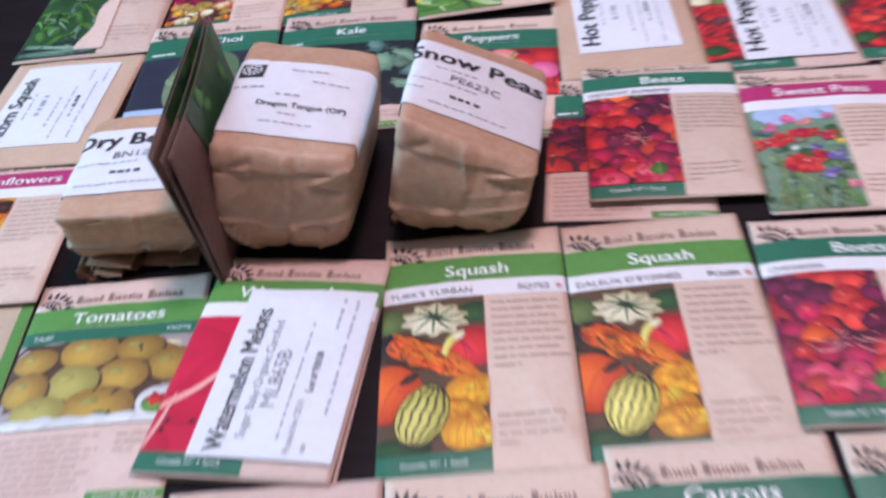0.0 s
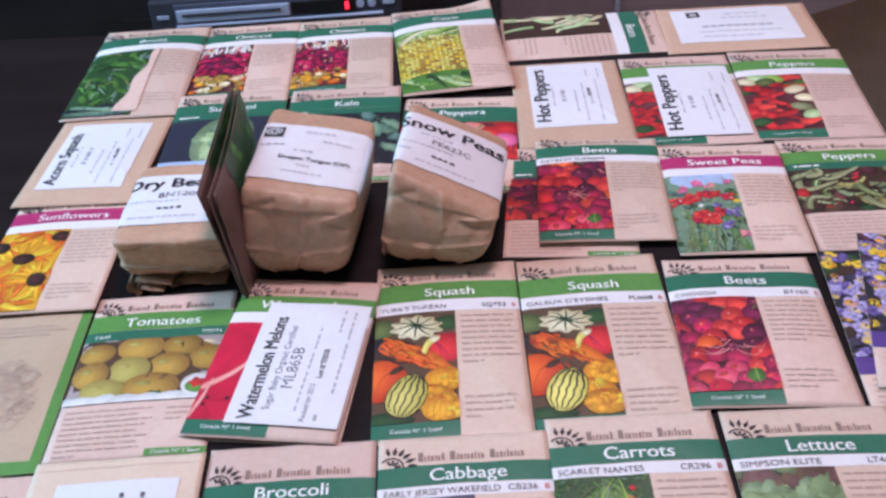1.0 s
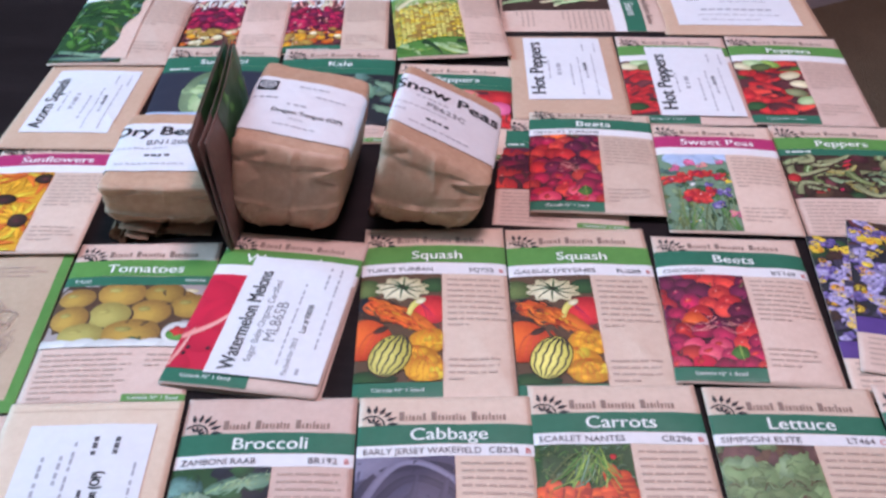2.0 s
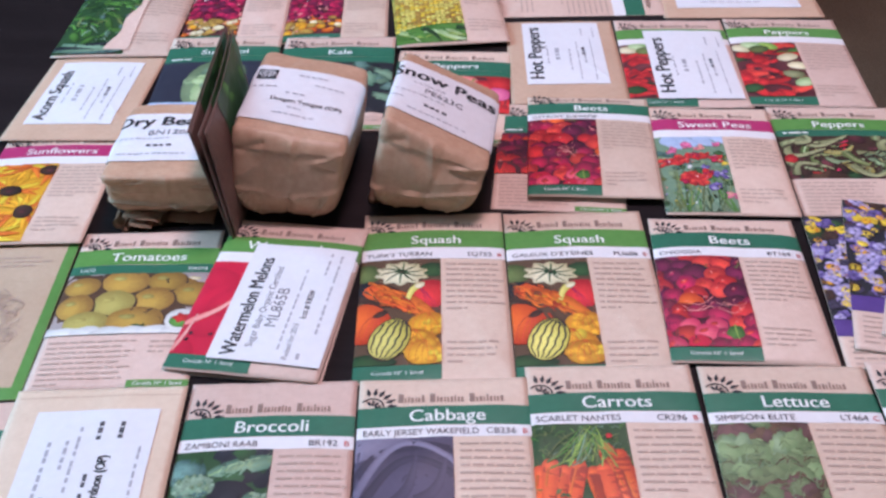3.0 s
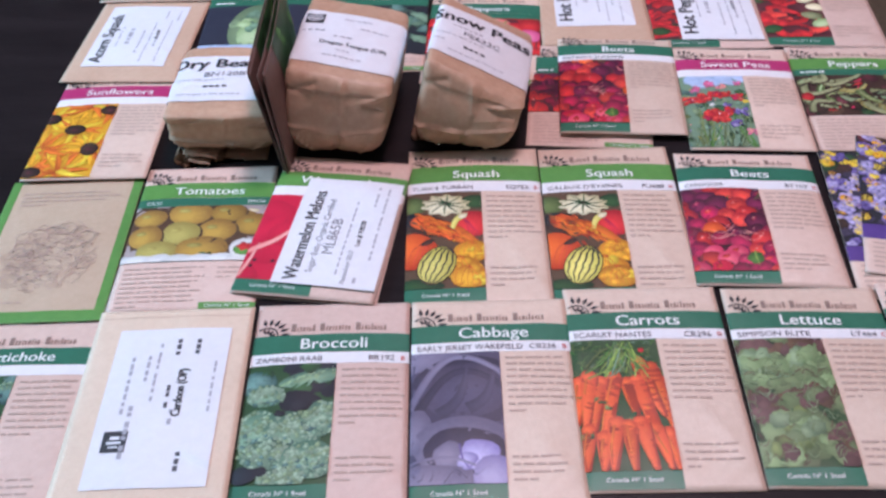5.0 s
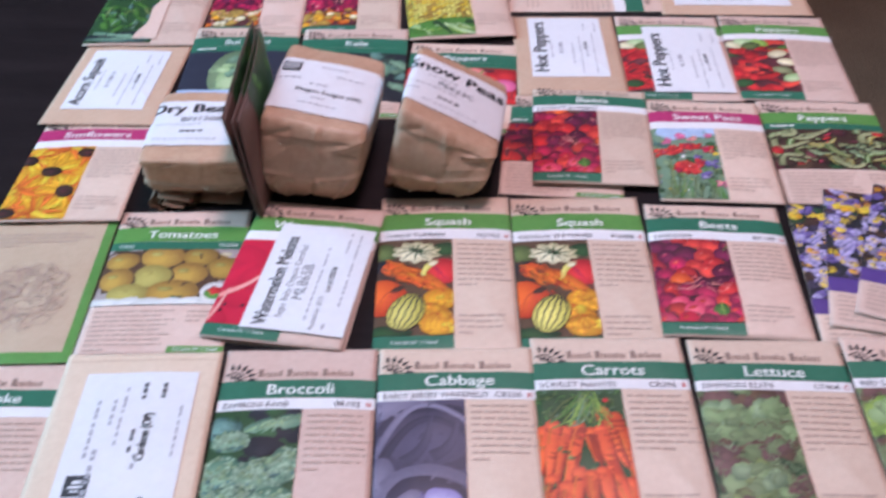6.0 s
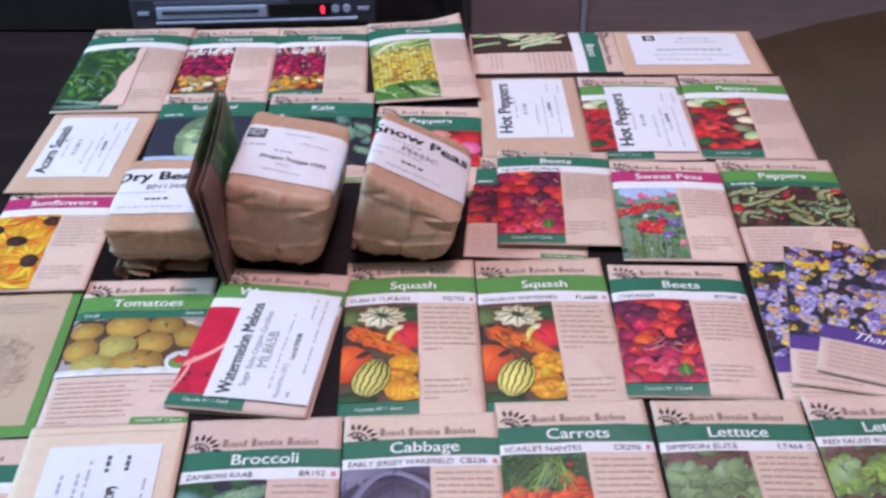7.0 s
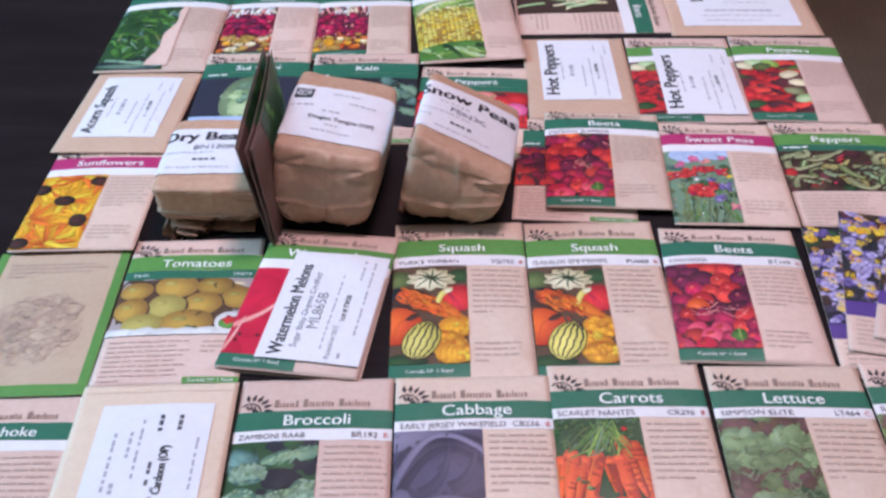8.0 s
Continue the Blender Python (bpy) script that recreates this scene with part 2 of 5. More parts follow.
        for i in range(nx):
            bm.faces.new((rows[0][i], rows[0][i + 1], under[0][i + 1], under[0][i]))
            bm.faces.new((rows[ny][i], under[ny][i], under[ny][i + 1], rows[ny][i + 1]))
        return bm

    def field(self, u0, v0, u1, v1, lift=0.00012, wave=0.0):
        """A printed field between two corners. wave: the height of the bow of its upper and lower edges."""
        bm = bmesh.new()
        nx, ny = max(2, round((u1 - u0) * 64)), max(2, round((v1 - v0) * 80))
        bow = [wave * math.sin(math.pi * i / nx) for i in range(nx + 1)]
        rows = [[bm.verts.new(self.place(u0 + (u1 - u0) * i / nx, v0 + (v1 - v0) * j / ny - bow[i], lift)) for i in range(nx + 1)] for j in range(ny + 1)]
        for j in range(ny):
            for i in range(nx):
                bm.faces.new((rows[j][i], rows[j + 1][i], rows[j + 1][i + 1], rows[j][i + 1]))
        return bm

    def bars(self, items, lift=0.00026):
        """Printed bars: u, v, length, height in parts of the sheet."""
        bm = bmesh.new()
        for u, v, du, dv in items:
            n = max(1, round(du * 16))
            m = max(1, round(dv * 20))
            rows = [[bm.verts.new(self.place(u + du * i / n, v + dv * j / m, lift)) for i in range(n + 1)] for j in range(m + 1)]
            for j in range(m):
                for i in range(n):
                    bm.faces.new((rows[j][i], rows[j + 1][i], rows[j + 1][i + 1], rows[j][i + 1]))
        return bm

    def lettered(self, text, u, v, size, bold=0.0, align="LEFT", turn=0.0, lift=0.0003, slant=0.0, width=None):
        """Lettering from the point u, v, size metres high, turned by degrees."""
        bm = letters(text, size, bold, align, slant)
        m = Matrix.Rotation(radians(turn), 2)
        stretch = 1.0
        if width:
            xs = [p.co.x for p in bm.verts]
            stretch = width / max(1e-6, max(xs) - min(xs))
        for p in bm.verts:
            q = m @ Vector((p.co.x * stretch, p.co.y))
            p.co = self.place(u + q.x / self.w, v - q.y / self.h, lift + p.co.z)
        return bm


# Setting
def setting(name, bm, mat, label, category):
    return tagged(part(name, bm, mat), label, category, kind="structure")


setting("floor", block(4.44, 5.0, 0.06, (0.28, 0.2, FLOOR - 0.03)), LAMINATE, "dusky mauve-grey floor", "floor")
setting("ceiling", block(4.44, 5.0, 0.06, (0.28, 0.2, 1.98)), CEILING, "plain white ceiling", "ceiling")
setting("wall_north", block(4.44, 0.08, 2.4, (0.28, 2.74, 0.75)), WALL, "plain dim mauve wall", "wall")


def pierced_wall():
    """The wall beside the table, with an opening for the added window from y = -0.40 to 0.80 and z = 0.5 to 1.6."""
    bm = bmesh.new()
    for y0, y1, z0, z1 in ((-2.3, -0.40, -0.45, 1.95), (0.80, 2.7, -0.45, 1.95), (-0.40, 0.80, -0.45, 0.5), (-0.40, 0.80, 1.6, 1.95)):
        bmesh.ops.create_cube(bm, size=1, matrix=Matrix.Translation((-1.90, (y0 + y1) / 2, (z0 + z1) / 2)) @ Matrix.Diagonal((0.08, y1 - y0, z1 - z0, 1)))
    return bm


setting("wall_west", pierced_wall(), WALL, "plain dim mauve wall with an added window", "wall")
# Unseen window, added as a setting for the cool side lamp.
window = setting("added_window_1", block(0.09, 1.2, 0.02, (-1.90, 0.20, 0.512)), CEILING, "unseen white window added to hold the cool side lamp", "window")
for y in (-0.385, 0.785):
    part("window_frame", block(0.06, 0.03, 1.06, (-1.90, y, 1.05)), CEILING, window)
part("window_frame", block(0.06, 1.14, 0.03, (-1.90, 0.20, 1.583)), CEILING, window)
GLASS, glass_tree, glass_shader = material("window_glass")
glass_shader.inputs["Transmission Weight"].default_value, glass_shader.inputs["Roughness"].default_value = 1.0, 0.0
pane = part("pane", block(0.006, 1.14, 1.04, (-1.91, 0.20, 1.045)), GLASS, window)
pane.visible_shadow = False
# East and south walls act as added reflectors behind the camera's view.
setting("wall_east", block(0.08, 5.0, 2.4, (2.46, 0.2, 0.75)), BOUNCE_PAINT, "unseen wall, cream to bounce warm light", "wall")
setting("wall_south", block(4.44, 0.08, 2.4, (0.28, -2.34, 0.75)), BOUNCE_PAINT, "unseen wall, cream to bounce warm light", "wall")


def rug():
    """A thick carpet whose far edge is placed to fit the camera's view."""
    bm = bmesh.new()
    outline = [(-1.82, -2.2), (2.3, -2.2), (2.3, 1.86), (1.30, 1.57), (0.935, 1.44), (0.77, 1.37), (0.615, 1.284), (0.54, 1.20), (-1.82, 1.20)]
    low = [bm.verts.new((x, y, FLOOR + 0.001)) for x, y in outline]
    high = [bm.verts.new((x, y, FLOOR + 0.012)) for x, y in outline]
    bm.faces.new(high)
    bm.faces.new(low[::-1])
    for i in range(len(outline)):
        j = (i + 1) % len(outline)
        bm.faces.new((low[i], low[j], high[j], high[i]))
    return bm


setting("carpet", rug(), CARPET, "brown short-pile carpet on the floor", "carpet")


def coffee_table():
    ob = root("coffee_table", pose(-0.1315, 0.0285, FLOOR), "dark espresso wooden coffee table covered with seed packets", "table")
    part("tabletop", block(0.947, 0.667, 0.036, (0, 0, -FLOOR - 0.018), 0.003), TABLE, ob)
    for sx in (-1, 1):
        part("apron", block(0.022, 0.56, 0.07, (sx * 0.44, 0, -FLOOR - 0.071)), TABLE, ob)
        part("apron", block(0.82, 0.022, 0.07, (0, sx * 0.30, -FLOOR - 0.071)), TABLE, ob)
        for sy in (-1, 1):
            part("leg", block(0.055, 0.055, -FLOOR - 0.048, (sx * 0.44, sy * 0.30, (-FLOOR - 0.036) / 2 + 0.006), 0.003), TABLE, ob)
    return ob


coffee_table()


def ceiling_lamp():
    ob = root("ceiling_lamp", pose(0.22, 0.28, 1.95), "round white ceiling lamp, switched on", "lamp")
    part("base_plate", disc(0.24, 0.03, pose(0, 0, -0.015)), CEILING, ob)
    part("diffuser", disc(0.17, 0.06, pose(0, 0, -0.06), 0.22), LAMP_GLASS, ob, "glowing frosted glass")


ceiling_lamp()


def tv_stand():
    ob = root("tv_stand", pose(-0.42, 1.12, FLOOR), "black low television stand with an open shelf", "cabinet")
    w, d, h = 0.92, 0.46, 0.60
    part("shelf", block(w, d, 0.025, (0, 0, 0.2225)), STAND, ob)
    part("shelf", block(w, d, 0.03, (0, 0, h)), STAND, ob)
    part("shelf", block(w, d, 0.04, (0, 0, 0.02)), STAND, ob)
    part("back_panel", block(w, 0.012, h - 0.02, (0, d / 2 + 0.006, h / 2)), STAND, ob)
    for s in (-1, 1):
        part("side_panel", block(0.028, d + 0.02, h + 0.015, (s * (w / 2 + 0.014), 0, (h + 0.015) / 2)), STAND, ob)


def dvd_player():
    ob = root("disc_player", pose(-0.228, 0.835, FLOOR + 0.235, 0, 0, 4.0), "grey disc player with silver tray trim and a red light", "disc player")
    w, d, h = 0.345, 0.22, 0.046
    part("case", block(w, d, h, (0, d / 2, h / 2 + 0.006), 0.003), STEEL, ob)
    part("tray_panel", block(0.155, 0.006, 0.018, (-0.058, -0.0025, 0.031), 0.0015), SILVER, ob, "silver disc tray front")
    part("front_panel", block(0.190, 0.004, 0.034, (-0.043, -0.0012, 0.030), 0.001), PANEL, ob, "blue-grey front panel")
    part("tray_slot", block(0.135, 0.002, 0.003, (-0.060, -0.0062, 0.033)), STEEL, ob)
    part("trim", block(0.285, 0.006, 0.0035, (0.004, -0.003, 0.0165), 0.001), SILVER, ob, "bright silver trim line")
    part("display", block(0.088, 0.004, 0.019, (0.066, -0.002, 0.031), 0.001), BLACK, ob, "black display window")
    part("red_light", block(0.005, 0.003, 0.010, (0.098, -0.0045, 0.031)), RED_LED, ob, "glowing red digit")
    for x in (0.116, 0.132):
        part("button", disc(0.0055, 0.004, pose(x, -0.002, 0.031, 90)), SILVER, ob)
    for x in (-0.155, 0.155):
        part("badge", block(0.016, 0.002, 0.005, (x, -0.001, 0.030)), SILVER, ob, "small pale badge")
    for x in (-0.15, 0.15):
        for y in (0.03, 0.19):
            part("foot", disc(0.012, 0.006, pose(x, y, 0.003)), BLACK, ob)


def loudspeaker():
    ob = root("loudspeaker", pose(0.181, 1.28, FLOOR), "grey box loudspeaker with a dark round cone", "loudspeaker")
    w, d, h = 0.206, 0.28, 0.42
    part("case", block(w, d, h, (0, d / 2, h / 2), 0.006), GREY, ob)
    part("cone", disc(0.066, 0.012, pose(-0.034, -0.004, 0.215, 90), 0.056), BLACK, ob, "dark round cone")
    part("dust_cap", disc(0.026, 0.014, pose(-0.034, -0.011, 0.215, 90), 0.016), GREY, ob)
    part("edge_trim", block(0.010, 0.012, h, (w / 2 + 0.005, 0.004, h / 2), 0.002), SILVER, ob, "pale metal edge strip")


# Stand-in for an unidentified black object; its handle is made up.
def dark_lump():
    ob = root("dark_lump", pose(0.83, 0.69, FLOOR + 0.012), "unidentified black rounded object on the brown carpet", "bag")
    bm = bmesh.new()
    bmesh.ops.create_uvsphere(bm, u_segments=32, v_segments=18, radius=1)
    for v in bm.verts:
        k = 1 + 0.05 * noise.noise(v.co * 2.3)
        v.co = Vector((v.co.x * 0.15 * k, v.co.y * 0.12 * k, max(-0.06, v.co.z * 0.075 * k) + 0.06))
    part("shell", bm, BLACK, ob, smooth=True)
    part("handle", block(0.10, 0.02, 0.008, (0, 0, 0.136), 0.003), BLACK, ob)


tv_stand()
dvd_player()
loudspeaker()
dark_lump()


# Seed packets
def emblem(sheet, u, v, r, parent):
    """Part of a sun of dark petals over a ring, cut off at the side of the packet, as a plain shape."""
    bm = bmesh.new()

    def poly(points):
        if min(x for x, y in points) < (0.004 - u) * sheet.w:
            return
        bm.faces.new([bm.verts.new(sheet.place(u + x / sheet.w, v - y / sheet.h, 0.0003)) for x, y in points])

    for k in range(7):
        a = radians(2 + k * 19.5)
        c, s = math.cos(a), math.sin(a)
        shape = [(0.66, 0), (0.86, 0.115), (1.18, 0.0), (0.86, -0.095)]
        poly([(r * (p * c - q * s), r * (p * s + q * c)) for p, q in shape])
    for k in range(14):
        a, b = radians(k * 10), radians(k * 10 + 10)
        poly([(r * 0.49 * math.cos(a), r * 0.49 * math.sin(a)), (r * 0.57 * math.cos(a), r * 0.57 * math.sin(a)), (r * 0.57 * math.cos(b), r * 0.57 * math.sin(b)), (r * 0.49 * math.cos(b), r * 0.49 * math.sin(b))])
    for k in range(4):
        a = radians(14 + k * 34)
        poly([(r * 0.16 * math.cos(a - 0.5), r * 0.16 * math.sin(a - 0.5)), (r * 0.42 * math.cos(a - 0.20), r * 0.42 * math.sin(a - 0.20)), (r * 0.42 * math.cos(a + 0.10), r * 0.42 * math.sin(a + 0.10)), (r * 0.16 * math.cos(a + 0.2), r * 0.16 * math.sin(a + 0.2))])
    tagged(part("emblem", bm, TEXT_BLACK, parent, "dark half-sun emblem"), kind="stuff")


def brand_bars(sheet, parent, u=0.235, v=0.050):
    """The maker's line as plain narrow bars in three groups, a taller one first in each."""
    items = []
    x, beat = u, 0
    for count in (7, 9, 9):
        for k in range(count):
            beat += 1
            if k == 0:
                wide, tall = 0.030, 0.043
            else:
                wide, tall = (0.011, 0.015, 0.009)[beat % 3], 0.024 + 0.003 * (beat % 2) + (0.010 if beat % 7 == 0 else 0)
            items.append((x, v + 0.039 - tall, wide, tall))
            x += wide + (0.010, 0.0075)[beat % 2]
        x += 0.026
    part("maker_line", sheet.bars(items), TEXT_BROWN, parent, "brown line of plain narrow bars")["kind"] = "stuff"


def lines(sheet, parent, u, v, width, count, pitch, rng, mat=None, height=0.28, name="small_print"):
    items = []
    for k in range(count):
        reach = width * (rng.uniform(0.82, 1.0) if k < count - 1 else rng.uniform(0.2, 0.6))
        x = 0.0
        while x < reach - 0.01:
            word = min(rng.uniform(0.03, 0.12), reach - x)
            items.append((u + x, v + k * pitch, word, pitch * height))
            x += word + 0.013
    part(name, sheet.bars(items), mat or TEXT_FAINT, parent, "rows of small unreadable print")["kind"] = "stuff"


def packet(m, label, title, band, kind, w=0.083, h=0.130, thick=0.0022, zt=0.0, zb=0.0, zl=0.0, zr=0.0, curl=0.0, seed=0,
           variety="", code="", style="classic", wrinkle=0.0004, footer=True, picture_width=0.55, title_size=0.0108, group="seed packets on the table", text=True, head=0.135, grade="B", band_high=0.115, strip_high=0.072, picture_end=0.70, paper=None):
    rng = random.Random(seed)
    ob = root("seed_packet", m, label, "seed packet", group)
    s = Sheet(w, h, thick, zt, zb, zl, zr, curl, seed, wrinkle, creased=text)
    part("pouch", s.pouch(), paper or PAPER, ob, smooth=True)
    emblem(s, 0.078, head - 0.002, 0.0112, ob)
    brand_bars(s, ob, v=head - 0.060)
    part("title_band", s.field(0, head, 1, head + band_high, wave=0.003), band, ob)
    part("title", s.lettered(title, 0.52, head + band_high * 0.78, title_size, 0.012, "CENTER"), TEXT_WHITE, ob, "white lettering")["kind"] = "stuff"
    if style == "classic":
        part("variety_strip", s.field(0, head + band_high, 1, head + band_high + strip_high), STRIP, ob)
        if variety:
            part("variety_name", s.lettered(variety, 0.035, head + band_high + strip_high * 0.78, 0.0052, 0.003, width=min(0.055, 0.0029 * len(variety))), TEXT_DIM, ob)["kind"] = "stuff"
        if code:
            part("code", s.lettered(code, 0.91, head + band_high + strip_high * 0.78, 0.0052, 0.003, "RIGHT"), TEXT_DIM, ob)["kind"] = "stuff"
            part("grade_letter", s.lettered(grade, 0.975, head + band_high + strip_high * 0.78, 0.0046, 0.01, "RIGHT"), TEXT_RED, ob, "red letter")["kind"] = "stuff"
        picture(s, ob, kind, 0.0, head + band_high + strip_high, picture_width, 0.915 if footer else 0.985, rng)
        if footer:
            part("footer_band", s.field(0, 0.915, picture_width, 0.99), GREEN, ob)
            part("footer_text", s.lettered("Canada Nº 1 Seed", picture_width / 2, 0.960, 0.0036, 0.0, "CENTER"), TEXT_WHITE, ob)["kind"] = "stuff"
        if text:
            lines(s, ob, picture_width + 0.035, head + band_high + strip_high + 0.03, 0.40, 9, 0.033, rng)
            lines(s, ob, picture_width + 0.035, 0.80, 0.34, 4, 0.032, rng, name="weight_print")
    else:
        part("variety_strip", s.field(0, head + band_high, 1, head + band_high + strip_high * 0.85), GREEN, ob)
        if variety:
            part("variety_name", s.lettered(variety, 0.06, head + band_high + strip_high * 0.62, 0.0044, 0.004), TEXT_WHITE, ob)["kind"] = "stuff"
            part("code", s.lettered(code, 0.95, head + band_high + strip_high * 0.62, 0.0040, 0.004, "RIGHT"), TEXT_WHITE, ob)["kind"] = "stuff"
        else:
            lines(s, ob, 0.06, head + band_high + strip_high * 0.30, 0.34, 1, 0.05, rng, TEXT_WHITE, name="variety_print")
        picture(s, ob, kind, 0.0, head + band_high + strip_high * 0.85, 1.0, picture_end, rng)
        lines(s, ob, 0.05, picture_end + 0.035, 0.58, max(2, round((0.96 - picture_end) / 0.030)), 0.029, rng)
        lines(s, ob, 0.70, picture_end + 0.04, 0.26, 3, 0.031, rng, name="weight_print")
        part("footer_band", s.field(0.62, 0.956, 1.0, 0.992), LIME, ob)
        part("footer_text", s.lettered("Canada Nº 1 Seed", 0.81, 0.984, 0.0034, 0.002, "CENTER"), TEXT_WHITE, ob)["kind"] = "stuff"
    return ob



class Photo:
    """A printed photograph on a sheet: flat shapes of ink, one over the other, cut off at the edges. x and y run from 0 to 1, sizes are parts of its width."""

    def __init__(self, sheet, u0, v0, u1, v1):
        self.s, self.u0, self.v0, self.u1, self.v1 = sheet, u0, v0, u1, v1
        self.pw, self.ph = (u1 - u0) * sheet.w, (v1 - v0) * sheet.h
        self.bm = bmesh.new()
        self.uv = self.bm.loops.layers.uv.new("UVMap")
        self.mats, self.lift, self.shapes = [], 0.00024, []

    def spot(self, x, y):
        x, y = min(1, max(0, x)), min(1, max(0, y))
        return self.s.place(self.u0 + (self.u1 - self.u0) * x, self.v0 + (self.v1 - self.v0) * y, self.lift)

    def face(self, verts, uvs, mat):
        if mat not in self.mats:
            self.mats.append(mat)
        f = self.bm.faces.new(verts)
        f.material_index = self.mats.index(mat)
        for loop, uv in zip(f.loops, uvs):
            loop[self.uv].uv = uv

    def blob(self, *values, **named):
        self.shapes.append((self.lay_blob, values, named))

    def stroke(self, *values, **named):
        self.shapes.append((self.lay_stroke, values, named))

    def finish(self):
        step = min(0.000014, 0.0005 / max(1, len(self.shapes)))
        for lay, values, named in self.shapes:
            self.lift += step
            lay(*values, **named)
        return self.bm

    def lay_blob(self, x, y, rx, ry, mat, turn=0.0, rough=0.06, seed=0.0, n=18, petals=0, deep=0.0):
        k = self.pw / self.ph
        c, s = math.cos(radians(turn)), math.sin(radians(turn))
        rim = []
        for i in range(n):
            a = 2 * math.pi * i / n
            r = 1 + rough * noise.noise((math.cos(a) * 1.4 + seed, math.sin(a) * 1.4, x * 9 + y * 5)) * 2
            if petals:
                r *= 1 - deep * (0.5 + 0.5 * math.cos(a * petals))
            rim.append((math.cos(a) * r, math.sin(a) * r))
        mid = self.bm.verts.new(self.spot(x, y))
        steps = max(1, min(5, round(max(rx, ry) * self.pw / 0.0016)))
        rings = []
        for t in range(1, steps + 1):
            f = t / steps
            rings.append([self.bm.verts.new(self.spot(x + f * (p * rx * c - q * ry * s), y + f * (p * rx * s + q * ry * c) * k)) for p, q in rim])
        for i in range(n):
            j = (i + 1) % n
            f = 1 / steps
            self.face((mid, rings[0][j], rings[0][i]), ((0, 0), (rim[j][0] * f, rim[j][1] * f), (rim[i][0] * f, rim[i][1] * f)), mat)
            for t in range(steps - 1):
                a, b = (t + 1) / steps, (t + 2) / steps
                self.face((rings[t][i], rings[t][j], rings[t + 1][j], rings[t + 1][i]),
                          ((rim[i][0] * a, rim[i][1] * a), (rim[j][0] * a, rim[j][1] * a), (rim[j][0] * b, rim[j][1] * b), (rim[i][0] * b, rim[i][1] * b)), mat)

    def lay_stroke(self, points, width, mat, tip=0.15):
        """A ribbon along points, narrowing to tip of its width at its end."""
        k = self.pw / self.ph
        n = len(points) - 1
        left, right = [], []
        for i, (x, y) in enumerate(points):
            x0, y0 = points[max(0, i - 1)]
            x1, y1 = points[min(n, i + 1)]
            dx, dy = x1 - x0, (y1 - y0) / k
            d = math.hypot(dx, dy) or 1
            half = width / 2 * (1 - (1 - tip) * (i / n) ** 1.6)
            left.append(self.bm.verts.new(self.spot(x - dy / d * half, y + dx / d * half * k)))
            right.append(self.bm.verts.new(self.spot(x + dy / d * half, y - dx / d * half * k)))
        for i in range(n):
            a, b = -0.6 + 1.2 * i / n, -0.6 + 1.2 * (i + 1) / n
            self.face((left[i], left[i + 1], right[i + 1], right[i]), ((-0.8, a), (-0.8, b), (0.8, b), (0.8, a)), mat)

    def curve(self, x0, y0, x1, y1, bend, width, mat, tip=0.15, n=10):
        dx, dy = x1 - x0, y1 - y0
        pts = [(x0 + dx * i / n - dy * bend * math.sin(math.pi * i / n), y0 + dy * i / n + dx * bend * math.sin(math.pi * i / n)) for i in range(n + 1)]
        self.stroke(pts, width, mat, tip)


